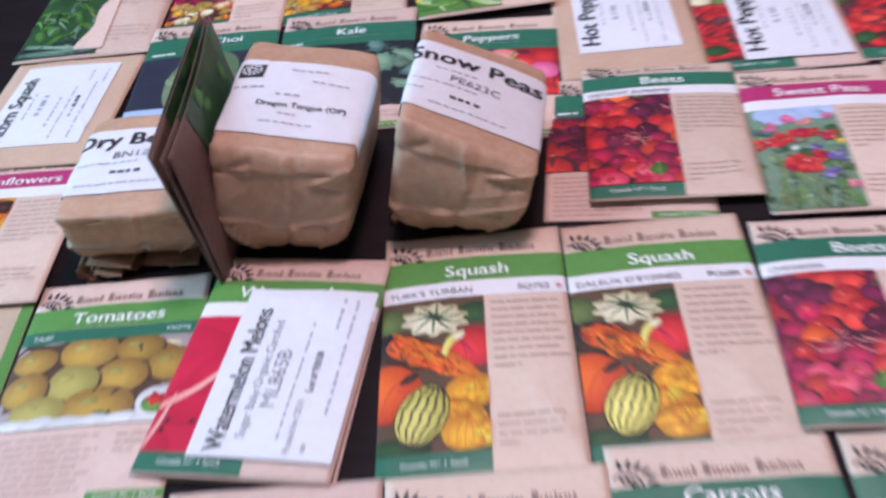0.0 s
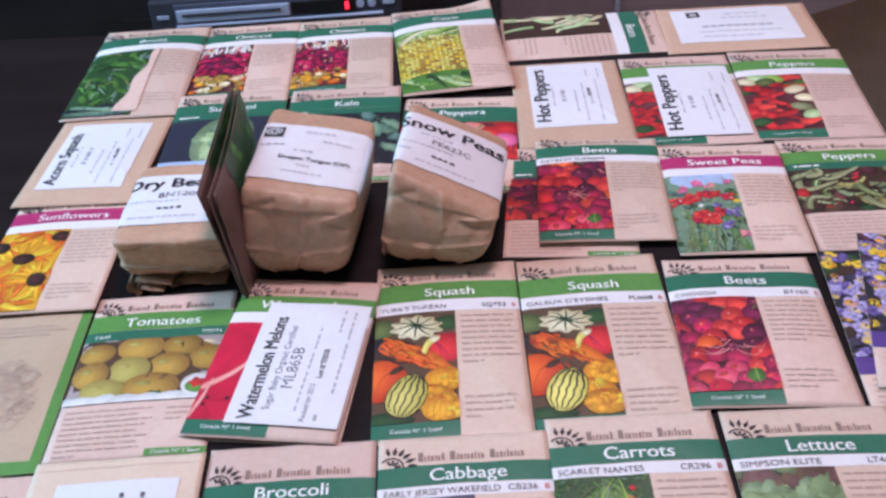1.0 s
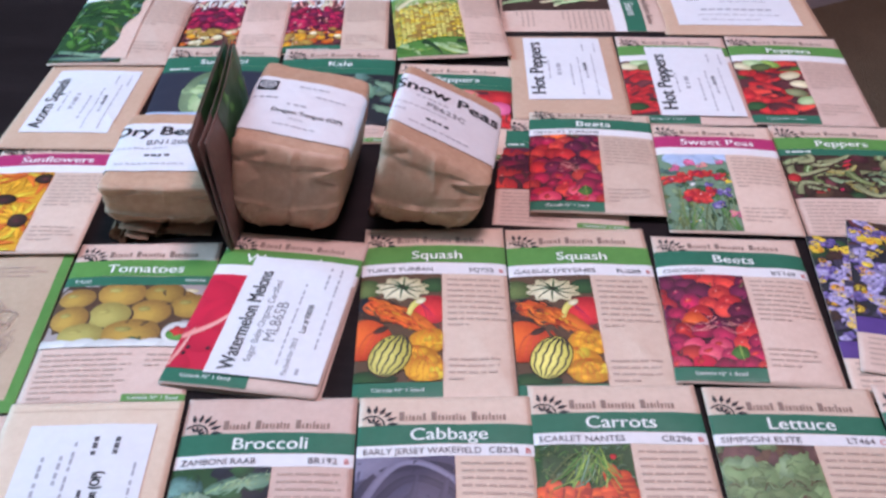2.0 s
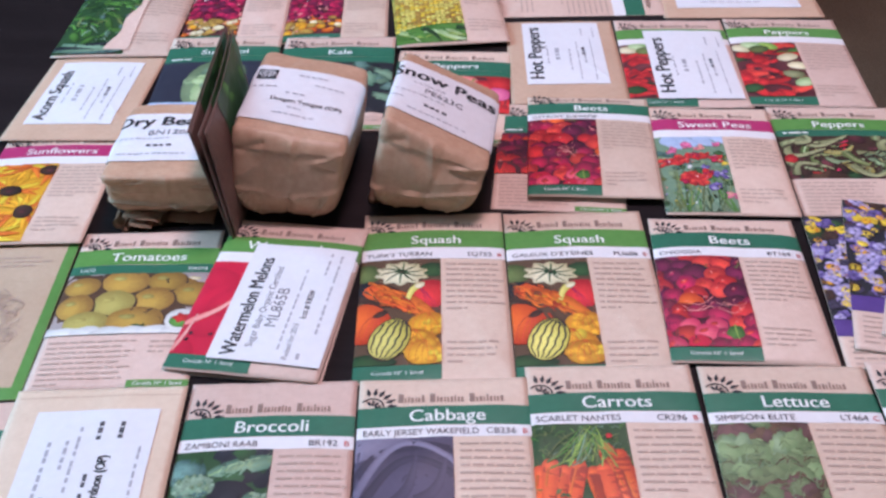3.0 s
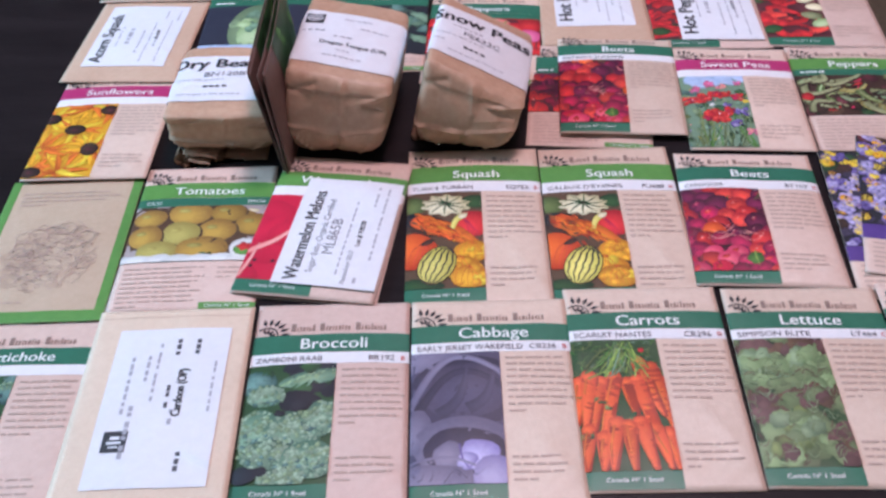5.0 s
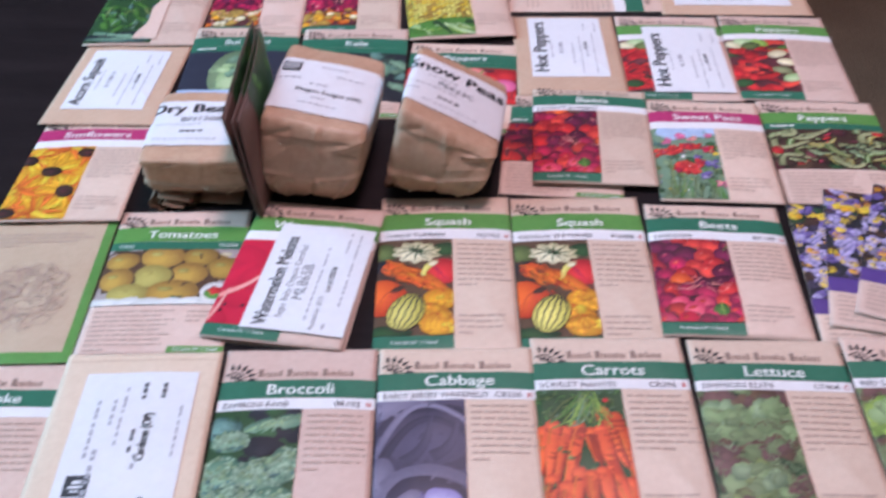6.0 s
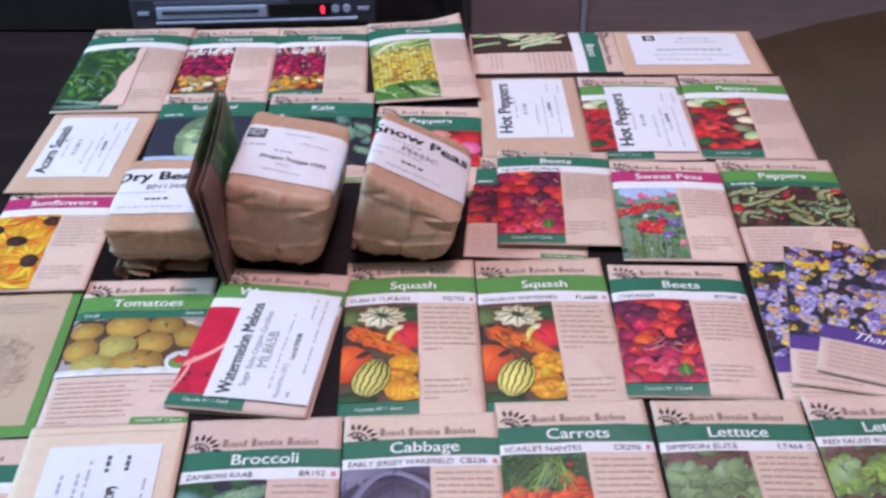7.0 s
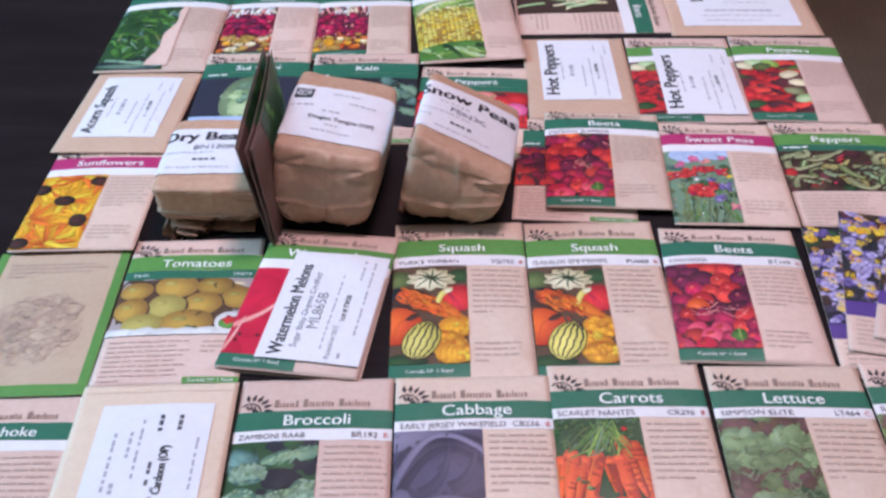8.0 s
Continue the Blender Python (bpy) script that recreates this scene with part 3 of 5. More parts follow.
INK = {name: ink("ink_" + name, *values) for name, values in dict(
    crimson=((0.55, 0.018, 0.085), (0.15, 0.006, 0.040), 0.35), beetroot=((0.46, 0.020, 0.082), (0.160, 0.008, 0.036), 0.4), coral=((0.74, 0.070, 0.050), (0.34, 0.016, 0.026), 0.25), rouge=((0.60, 0.014, 0.055), (0.50, 0.010, 0.045), 0.08), slate=((0.058, 0.050, 0.094), (0.030, 0.026, 0.052), 0.2), umber=((0.12, 0.068, 0.040), (0.075, 0.042, 0.027), 0.2), moss=((0.17, 0.23, 0.075), (0.060, 0.095, 0.030), 0.35), fern=((0.24, 0.34, 0.19), (0.11, 0.18, 0.095), 0.25), plum=((0.18, 0.017, 0.066), (0.050, 0.006, 0.024), 0.35), orange=((0.80, 0.20, 0.030), (0.42, 0.060, 0.012), 0.2),
    scarlet=((0.66, 0.035, 0.040), (0.30, 0.010, 0.018), 0.25), gold=((0.80, 0.42, 0.030), (0.48, 0.17, 0.012), 0.2), yellow=((0.82, 0.62, 0.055), (0.52, 0.34, 0.030), 0.15),
    lemon=((0.80, 0.72, 0.20), (0.52, 0.46, 0.08), 0.15), cream=((0.80, 0.74, 0.52), (0.50, 0.44, 0.24), 0.15), white=((0.82, 0.82, 0.80), (0.58, 0.60, 0.60), 0.12),
    forest=((0.030, 0.090, 0.030), (0.012, 0.040, 0.016), 0.4), leaf=((0.10, 0.27, 0.050), (0.035, 0.12, 0.022), 0.35), lime=((0.32, 0.48, 0.10), (0.14, 0.26, 0.045), 0.3),
    sage=((0.20, 0.33, 0.22), (0.055, 0.13, 0.085), 0.3), teal=((0.13, 0.25, 0.22), (0.030, 0.075, 0.070), 0.35), night=((0.020, 0.024, 0.034), (0.012, 0.014, 0.022), 0.3),
    bark=((0.060, 0.030, 0.022), (0.022, 0.012, 0.010), 0.3), violet=((0.20, 0.15, 0.42), (0.075, 0.05, 0.20), 0.3), lilac=((0.46, 0.42, 0.66), (0.21, 0.18, 0.40), 0.2),
    wine=((0.14, 0.035, 0.045), (0.050, 0.016, 0.020), 0.35), sky=((0.42, 0.54, 0.74), (0.34, 0.46, 0.66), 0.1), pink=((0.74, 0.20, 0.36), (0.50, 0.07, 0.20), 0.3),
    olive=((0.43, 0.38, 0.11), (0.27, 0.22, 0.06), 0.2), ochre=((0.49, 0.31, 0.065), (0.25, 0.135, 0.036), 0.2), haze=((0.42, 0.36, 0.36), (0.30, 0.25, 0.25), 0.1),
    ember=((0.84, 0.15, 0.030), (0.50, 0.045, 0.014), 0.2), mint=((0.50, 0.64, 0.36), (0.22, 0.38, 0.15), 0.15), navy=((0.030, 0.035, 0.060), (0.016, 0.018, 0.034), 0.2), blush=((0.78, 0.40, 0.36), (0.70, 0.20, 0.18), 0.1),
    rust=((0.46, 0.045, 0.014), (0.25, 0.022, 0.010), 0.2), floret=((0.29, 0.40, 0.28), (0.195, 0.295, 0.20), 0.3), salad=((0.225, 0.325, 0.150), (0.150, 0.240, 0.100), 0.40), herb=((0.150, 0.215, 0.095), (0.105, 0.155, 0.066), 0.25), burgundy=((0.150, 0.075, 0.070), (0.100, 0.050, 0.048), 0.28), rose=((0.80, 0.13, 0.19), (0.52, 0.030, 0.095), 0.2), celery=((0.37, 0.40, 0.21), (0.15, 0.17, 0.075), 0.25), carrot=((0.84, 0.135, 0.036), (0.58, 0.056, 0.020), 0.14), dusk=((0.080, 0.070, 0.124), (0.046, 0.040, 0.074), 0.12), mauve=((0.235, 0.215, 0.315), (0.13, 0.115, 0.19), 0.12)).items()}


def picture(s, ob, kind, u0, v0, u1, v1, rng):
    p = Photo(s, u0, v0, u1, v1)
    ground = {"beets": "plum", "squash": "umber", "onions": "wine", "beans": "forest", "corn": "leaf", "waxbeans": "bark", "cabbage": "dusk", "broccoli": "forest", "carrots": "forest",
              "lettuce": "forest", "redlettuce": "leaf", "tomatoes": "haze", "melon": "rouge", "sunflowers": "gold", "sweetpeas": "sage", "peppers": "wine", "redpeppers": "bark", "greenpeppers": "bark",
              "kale": "night", "shaded_leaves": "forest", "suichoi": "navy", "pansies": "night"}[kind]
    part("picture_ground", s.field(u0, v0, u1, v1), INK[ground], ob)
    r, u, g = rng.random, rng.uniform, rng.choice
    tall = p.ph / p.pw
    I = INK
    rng_shift = 3 + 7 * r()

    def k_of(i, j):
        return i * 3.1 + j * 1.7

    def lump(cx, cy, ra, rb, count, tones, small=0.05, large=0.10, petals=9, deep=0.10):
        """A heap of ruffled leaf edges within an ellipse."""
        for k in range(count):
            a, d = u(0, 6.283), math.sqrt(r())
            size = u(small, large)
            p.blob(cx + ra * d * math.cos(a), cy + rb * d * math.sin(a), size, size * u(0.6, 0.9), I[g(tones)], u(0, 180), 0.22, k, 27, petals, deep)

    if kind == "beets":
        for j in range(10):
            for i in range(5):
                x = (i + 0.5 * (j % 2)) / 4.1 - 0.05 + u(-0.05, 0.05)
                y = -0.01 + 0.112 * j + u(-0.03, 0.03)
                shade = noise.noise((x * 2.1 + rng_shift, y * 3.0, 6.0))
                if shade > (0.05 if y < 0.6 else 0.22):
                    tones = ("plum", "plum", "beetroot", "plum")
                elif y > 0.66:
                    tones = ("rouge", "beetroot", "rose", "crimson", "coral")
                else:
                    tones = ("coral", "coral", "ember", "scarlet", "crimson")
                mat, size = g(tones), u(0.125, 0.172)
                dark = mat in ("plum", "beetroot")
                p.blob(x + 0.012, y + 0.012, size * 1.10, size * 1.10, I["plum" if r() < 0.4 else "wine"], u(0, 180), 0.06, seed=k_of(i, j))
                p.blob(x, y, size * u(0.88, 1.0), size, I[mat], u(-25, 25), 0.07, seed=k_of(i, j), n=22)
                if r() < 0.5:
                    p.blob(x - size * 0.25, y - size * 0.25 / tall, size * u(0.3, 0.45), size * u(0.16, 0.26), I["beetroot" if dark else "coral"], u(-60, -20), 0.2, seed=k_of(i, j))
                if r() < 0.5:
                    a = u(0.4, 2.7)
                    p.curve(x + size * 0.4 * math.cos(a), y + size * 0.4 * math.sin(a) / tall, x + size * 1.5 * math.cos(a), y + size * 1.5 * math.sin(a) / tall, u(-0.25, 0.25), size * 0.20, I["plum" if dark else "crimson"], 0.08, 7)
                if r() < 0.35:
                    p.blob(x - size * 0.3, y - size * 0.32 / tall, size * 0.10, size * 0.06, I["blush"], -40, 0.1, seed=j)
        for k in range(8):
            x, y = u(0.4, 0.9), u(0.46, 0.62)
            p.curve(x, y, x + u(-0.34, 0.34), y + u(-0.07, 0.05), u(-0.3, 0.3), 0.013, I["blush"])
        for k in range(6):
            x, y = u(0.55, 1.0), u(0.0, 0.16)
            p.curve(x, y, x + u(-0.2, 0.2), y + u(-0.05, 0.06), 0.2, 0.02, I[g(("moss", "plum", "blush"))])
        p.blob(0.76, 0.87, 0.10, 0.105, I["leaf"], 10, 0.22, 3)
        p.curve(0.76, 0.79, 0.78, 0.95, 0.05, 0.02, I["lime"])
    elif kind == "squash":
        p.blob(0.08, 0.14, 0.22, 0.17, I["moss"], 20, seed=1)
        p.blob(0.92, 0.12, 0.20, 0.14, I["forest"], 0, seed=2)
        p.blob(0.24, 0.36, 0.34, 0.22, I["bark"], 24, 0.1, seed=3)
        p.blob(0.10, 0.30, 0.16, 0.14, I["night"], 0, 0.12, seed=4)
        p.blob(0.88, 0.36, 0.28, 0.25, I["scarlet"], 0, 0.03, 5, 24)
        for k in range(4):
            p.curve(0.70, 0.27, 0.80 + 0.07 * k, 0.56, -0.18 + 0.04 * k, 0.012, I["crimson"])
        p.blob(0.52, 0.15, 0.34, 0.235, I["cream"], 4, 0.03, 6, 60, 10, 0.22)
        for k in range(10):
            a = radians(k * 36 + 22)
            p.curve(0.52, 0.135, 0.52 + 0.31 * math.cos(a), 0.145 + 0.215 * math.sin(a) / tall, 0.06, 0.030, I["forest"], 0.25)
        p.blob(0.52, 0.135, 0.03, 0.02, I["bark"], 0)
        for x, y, a, b in ((0.22, 0.33, 0.17, 0.14), (0.36, 0.38, 0.19, 0.15), (0.50, 0.44, 0.16, 0.10)):
            p.blob(x, y, a, b, I["ember" if x < 0.3 else "orange"], 30, 0.1, x * 9)
        p.curve(0.30, 0.38, 0.94, 0.58, -0.06, 0.32, I["orange"], 0.2)
        p.curve(0.30, 0.36, 0.80, 0.54, -0.04, 0.035, I["gold"], 0.3)
        p.curve(0.26, 0.42, 0.72, 0.56, -0.02, 0.03, I["ember"], 0.3)
        for k in range(16):
            x = u(0.2, 0.75)
            p.blob(x, 0.30 + 0.32 * x + u(-0.05, 0.05), u(0.02, 0.04), u(0.015, 0.03), I[g(("gold", "ember", "rust"))], u(0, 90), 0.2, k, 9)
        p.curve(0.74, 0.28, 0.60, 0.43, 0.15, 0.10, I["lemon"], 0.5)
        p.blob(0.74, 0.28, 0.075, 0.045, I["cream"], -35, 0.15, 3)
        for k in range(34):
            t = r()
            x, y = 0.14 + 0.5 * t + u(-0.16, 0.12), 0.27 + 0.26 * t + u(-0.07, 0.06)
            p.curve(x, y, x + u(0.08, 0.2), y + u(0.02, 0.10), u(-0.2, 0.2), u(0.02, 0.06), I[g(("orange", "orange", "umber", "ember", "rust", "orange"))], 0.2, 6)
        p.blob(0.08, 0.63, 0.34, 0.33, I["ember"], 80, 0.04, 8, 24)
        for k in range(4):
            p.curve(0.27, 0.54, 0.02 + 0.07 * k, 0.82, 0.2 - 0.08 * k, 0.014, I["coral"])
        p.blob(0.28, 0.55, 0.10, 0.05, I["bark"], -30, seed=2)
        p.blob(0.16, 0.97, 0.30, 0.12, I["forest"], 0, 0.1, 5)
        for cx, cy in ((0.86, 0.65), (0.70, 0.80), (0.82, 0.90)):
            p.blob(cx, cy, 0.25, 0.20, I["gold"], 0, 0.06, cx * 3, 22)
            for k in range(9):
                a, d = u(0, 6.28), 0.2 * math.sqrt(r())
                p.blob(cx + d * math.cos(a), cy + d * 0.8 * math.sin(a) / tall, u(0.05, 0.10), u(0.04, 0.08), I[g(("gold", "gold", "yellow"))], u(0, 180), 0.15, k, 12)
            for k in range(5):
                p.curve(cx, cy - 0.10, cx - 0.2 + 0.08 * k, cy + 0.10, 0.3 - 0.1 * k, 0.011, I["orange"], 0.3)
        gx, gy, ga, gb, tilt = 0.40, 0.78, 0.225, 0.345, radians(20)
        p.blob(gx, gy, ga * 1.06, gb * 1.05, I["bark"], 20, 0.02, 9, 28)
        p.blob(gx, gy, ga, gb, I["lemon"], 20, 0.02, 9, 28)
        for k in range(5):
            o = -0.78 + 0.39 * k
            pts = []
            for i in range(11):
                t = -0.94 + 1.88 * i / 10
                lx, ly = (o + 0.05 * math.sin(i * 2.2)) * math.sqrt(1 - t * t) * ga, t * gb
                pts.append((gx + lx * math.cos(tilt) - ly * math.sin(tilt), gy + (lx * math.sin(tilt) + ly * math.cos(tilt)) / tall))
            p.stroke(pts, 0.026, I["night"], 0.6)
    elif kind == "onions":
        for k in range(26):
            x = u(0, 1)
            p.curve(x, u(-0.05, 0.10), x + u(-0.25, 0.25), u(0.15, 0.32), u(-0.2, 0.2), 0.05, I[g(("white", "cream", "white", "blush"))])
        for k in range(150):
            y = u(0.20, 0.98)
            mat = g(("crimson", "plum", "crimson")) if y < 0.68 else g(("ochre", "gold", "cream", "ochre", "wine", "orange"))
            p.blob(u(0, 1), y, u(0.07, 0.12), u(0.06, 0.10), I[mat], u(0, 180), seed=k)
        for k in range(14):
            p.blob(u(0, 1), u(0.28, 0.95), 0.035, 0.022, I["blush"], u(0, 180), seed=k)
    elif kind == "beans":
        for k in range(34):
            p.blob(u(0, 1), u(0, 0.85), u(0.10, 0.24), u(0.03, 0.07), I[g(("leaf", "forest", "leaf", "teal"))], u(0, 180), 0.16, k)
        for k in range(44):
            x, y = u(-0.05, 0.9), u(0.0, 0.8)
            p.curve(x, y, x + u(-0.2, 0.5), y + u(-0.05, 0.22), u(-0.25, 0.25), u(0.035, 0.06), I[g(("leaf", "moss", "leaf", "fern", "forest", "sage"))], 0.4)
        for k in range(8):
            p.curve(u(-0.1, 0.2), u(0.84, 1.0), u(0.7, 1.05), u(0.84, 1.0), u(-0.05, 0.05), 0.08, I[g(("teal", "sage", "night"))], 0.6)
    elif kind == "corn":
        for k in range(10):
            p.curve(u(-0.1, 0.3), u(0, 0.25), u(0.6, 1.1), u(-0.05, 0.15), u(-0.2, 0.2), 0.12, I[g(("mint", "lime", "cream"))])
        p.blob(0.5, 0.50, 0.60, 0.44, I["ochre"], 0, 0.03, 4)
        for j in range(17):
            for i in range(15):
                x, y = -0.02 + i * 0.073 + 0.012 * (j % 2), 0.20 + j * 0.036 + 0.2 * (i / 15 - 0.5) ** 2 - 0.04 * i / 15
                p.blob(x, y, 0.041, 0.030, I[g(("lemon", "lemon", "ochre", "yellow"))], 0, 0.05, i + j, 9)
        for k in range(14):
            x = u(-0.1, 0.9)
            p.curve(x, u(0.80, 0.92), x + u(0.2, 0.5), u(0.88, 1.02), u(-0.15, 0.15), 0.10, I[g(("leaf", "lime", "mint", "forest"))])
    elif kind == "waxbeans":
        for k in range(18):
            x, y = u(0.05, 0.7), u(0.0, 0.9)
            p.curve(x, y, x + u(-0.3, 0.5), y + u(0.1, 0.5), u(-0.25, 0.25), u(0.11, 0.16), I[g(("cream", "cream", "cream", "mint"))], 0.5)
    elif kind == "cabbage":
        p.blob(0.10, 0.03, 0.55, 0.20, I["mauve"], -20, 0.06, 1)
        p.blob(0.62, 0.32, 0.66, 0.50, I["slate"], -8, 0.04, 2, 28)
        p.blob(0.66, 0.30, 0.56, 0.38, I["dusk"], -10, 0.06, 3, 28)
        p.curve(-0.02, 0.46, 1.05, 0.20, -0.26, 0.09, I["mauve"], 0.7, 16)
        p.curve(0.05, 0.52, 1.05, 0.30, -0.24, 0.10, I["slate"], 0.7, 16)
        for x0, y0, x1, y1 in ((0.30, 0.50, 0.62, 0.14), (0.62, 0.46, 0.92, 0.16)):
            p.curve(x0, y0, x1, y1, 0.18, 0.16, I["dusk"], 0.2)
        p.blob(0.06, 0.62, 0.16, 0.30, I["mauve"], 12, 0.05, 5)
        p.blob(0.56, 0.74, 0.54, 0.40, I["mauve"], 0, 0.04, 6, 28)
        p.blob(0.58, 0.77, 0.44, 0.31, I["slate"], 4, 0.05, 7, 28)
        p.blob(0.62, 0.80, 0.33, 0.22, I["dusk"], 0, 0.08, 8)
        p.blob(0.42, 0.80, 0.17, 0.19, I["mauve"], 24, 0.10, 9)
        p.blob(0.72, 0.80, 0.22, 0.20, I["lilac"], -10, 0.10, 10)
        p.blob(0.60, 0.84, 0.10, 0.12, I["lilac"], 40, 0.12, 11)
        p.curve(0.52, 0.72, 0.66, 0.92, 0.15, 0.022, I["violet"], 0.4)
        p.blob(0.34, 1.0, 0.60, 0.24, I["mauve"], 8, 0.05, 12)
        p.curve(-0.02, 0.86, 0.90, 0.97, -0.10, 0.035, I["mauve"], 0.5, 14)
        p.blob(0.90, 0.95, 0.26, 0.26, I["lilac"], 20, 0.08, 13)
        for k in range(12):
            x = u(0.0, 0.8)
            p.curve(x, u(0.93, 1.0), x + u(-0.12, 0.12), u(0.88, 0.93), u(-0.2, 0.2), 0.010, I[g(("mauve", "slate"))])
    elif kind == "broccoli":
        lump(0.5, 0.12, 0.6, 0.14, 16, ("forest", "night", "teal", "night"), 0.10, 0.22, 5, 0.12)
        p.blob(0.16, 0.13, 0.20, 0.11, I["teal"], 14, 0.1, 3)
        p.blob(0.74, 0.13, 0.40, 0.105, I["sage"], -14, 0.08, 2)
        p.blob(0.80, 0.12, 0.26, 0.05, I["fern"], -16, 0.10, 4)
        p.curve(0.38, 0.20, 1.02, 0.06, -0.05, 0.016, I["mint"], 0.5)
        for k in range(7):
            x = 0.46 + 0.075 * k
            p.curve(x, 0.185 - 0.018 * k, x + 0.06, 0.12 - 0.016 * k, 0.1, 0.010, I["mint"])
        heads = ((0.24, 0.28, 0.20, 0.09), (0.20, 0.58, 0.28, 0.17), (0.58, 0.60, 0.30, 0.17), (0.88, 0.48, 0.20, 0.14), (0.34, 0.78, 0.30, 0.12), (0.80, 0.82, 0.28, 0.14), (0.52, 0.96, 0.25, 0.08))
        p.blob(0.62, 0.33, 0.24, 0.15, I["night"], 0, 0.15, 8)
        for cx, cy, ra, rb in heads:
            p.blob(cx, cy, ra * 1.05, rb * tall * 1.05, I["sage"], 0, 0.10, cx * 5, 24)
            for k in range(int(420 * ra)):
                a, d = u(0, 6.283), math.sqrt(r())
                x, y = cx + ra * d * math.cos(a), cy + rb * d * math.sin(a)
                lit = d * math.sin(a) < 0.25 + u(-0.3, 0.3)
                size = u(0.018, 0.040)
                p.blob(x, y, size, size * 0.85, I[g(("floret", "floret", "fern") if lit else ("sage", "floret", "teal"))], u(0, 180), 0.2, k, 9)
        for x, y, q in ((0.10, 0.92, 0.16), (0.62, 0.36, 0.13), (0.42, 0.44, 0.06), (0.30, 0.90, 0.08)):
            p.blob(x, y, q, q * 0.7, I["night"], 0, 0.25, 7 + x)
    elif kind == "carrots":
        for k in range(170):
            x, y = u(-0.02, 1.0), u(-0.02, 0.50)
            p.curve(x, y, x + u(-0.14, 0.14), y + u(-0.06, 0.08), u(-0.3, 0.3), u(0.010, 0.020), I[g(("leaf", "forest", "moss", "leaf", "sage"))])

        def one_carrot(x0, top, x1, end, wide):
            tone = g(("carrot", "carrot", "ember", "carrot"))
            p.curve(x0 + 0.02, top + 0.012, x1 + 0.025, end + 0.01, 0.03, wide * 1.0, I["rust"], 0.3, 12)
            p.blob(x0, top, wide * 0.5, wide * 0.45, I[tone], 0, 0.08, x0 * 9, 14)
            p.curve(x0, top, x1, end, u(-0.04, 0.04), wide, I[tone], 0.2, 12)
            p.curve(x0 - wide * 0.15, top + 0.02, x1 - wide * 0.05, end - 0.10, 0.02, wide * 0.16, I["orange"], 0.3, 8)
            for i in range(4):
                t = u(0.1, 0.8)
                cx, cy = x0 + (x1 - x0) * t, top + (end - top) * t
                p.curve(cx - wide * 0.3, cy, cx + wide * 0.2, cy + u(-0.01, 0.01), 0.1, 0.008, I["orange"], 0.4, 4)

        for x0, top, x1, end in ((0.06, 0.34, -0.02, 0.66), (0.94, 0.36, 1.04, 0.80), (0.30, 0.34, 0.14, 0.74), (0.17, 0.30, 0.06, 0.72), (0.86, 0.24, 1.0, 0.68), (0.60, 0.36, 0.62, 0.60), (0.74, 0.19, 0.92, 0.62), (0.70, 0.34, 0.88, 0.86), (0.45, 0.30, 0.20, 0.92)):
            one_carrot(x0, top, x1, end, u(0.15, 0.185))
        for k in range(20):
            x, y = g(((0.28, 0.52), (0.60, 0.62), (0.08, 0.74)))
            p.blob(x + u(-0.06, 0.06), y + u(-0.04, 0.04), u(0.03, 0.06), u(0.02, 0.035), I[g(("forest", "moss", "forest"))], u(0, 180), 0.25, k, 12, 5, 0.3)
        for x0, top, x1, end in ((0.10, 0.70, 0.02, 1.0), (0.93, 0.74, 0.98, 1.0), (0.26, 0.76, 0.20, 1.0), (0.80, 0.70, 0.90, 1.0), (0.40, 0.66, 0.30, 1.0), (0.66, 0.66, 0.74, 1.0), (0.53, 0.68, 0.52, 1.0)):
            one_carrot(x0, top, x1, end, u(0.15, 0.185))
        for k in range(46):
            x = u(0.12, 0.85)
            p.curve(x, u(0.20, 0.33), 0.58 + u(-0.10, 0.10), u(0.02, 0.14), u(-0.15, 0.15), u(0.012, 0.022), I[g(("leaf", "moss", "sage", "lime"))], 0.4)
        p.blob(0.80, 0.10, 0.035, 0.035, I["scarlet"], 0)
    elif kind in ("lettuce", "redlettuce"):
        if kind == "lettuce":
            pale, mid, bright, dark = ("salad", "salad", "fern"), ("salad", "herb", "salad"), ("salad", "herb", "moss", "salad"), ("burgundy", "umber", "burgundy", "herb")
        else:
            pale, mid, bright, dark = ("lime", "salad", "lime"), ("lime", "herb", "moss"), ("lime", "lime", "salad"), ("umber", "herb", "burgundy")
        lump(0.5, 0.5, 0.6, 0.55, 50, ("herb", "forest", "umber"), 0.14, 0.22)
        lump(0.45, 0.06, 0.6, 0.09, 30, dark, 0.08, 0.15)
        lump(0.20, 0.27, 0.26, 0.12, 22, mid, 0.12, 0.19)
        lump(0.78, 0.24, 0.24, 0.14, 22, mid, 0.11, 0.18)
        lump(0.50, 0.37, 0.34, 0.06, 16, mid, 0.10, 0.14)
        lump(0.22, 0.24, 0.20, 0.09, 14, pale, 0.10, 0.17)
        lump(0.74, 0.21, 0.17, 0.10, 12, pale, 0.09, 0.15)
        lump(0.72, 0.50, 0.36, 0.07, 30, dark, 0.07, 0.14)
        lump(0.12, 0.56, 0.16, 0.12, 24, dark, 0.07, 0.14)
        lump(0.50, 0.74, 0.36, 0.13, 30, bright, 0.10, 0.17)
        lump(0.46, 0.70, 0.24, 0.08, 12, pale, 0.09, 0.14)
        lump(0.92, 0.86, 0.16, 0.14, 20, dark, 0.07, 0.13)
        lump(0.18, 0.93, 0.26, 0.09, 20, bright + dark[:1], 0.08, 0.13)
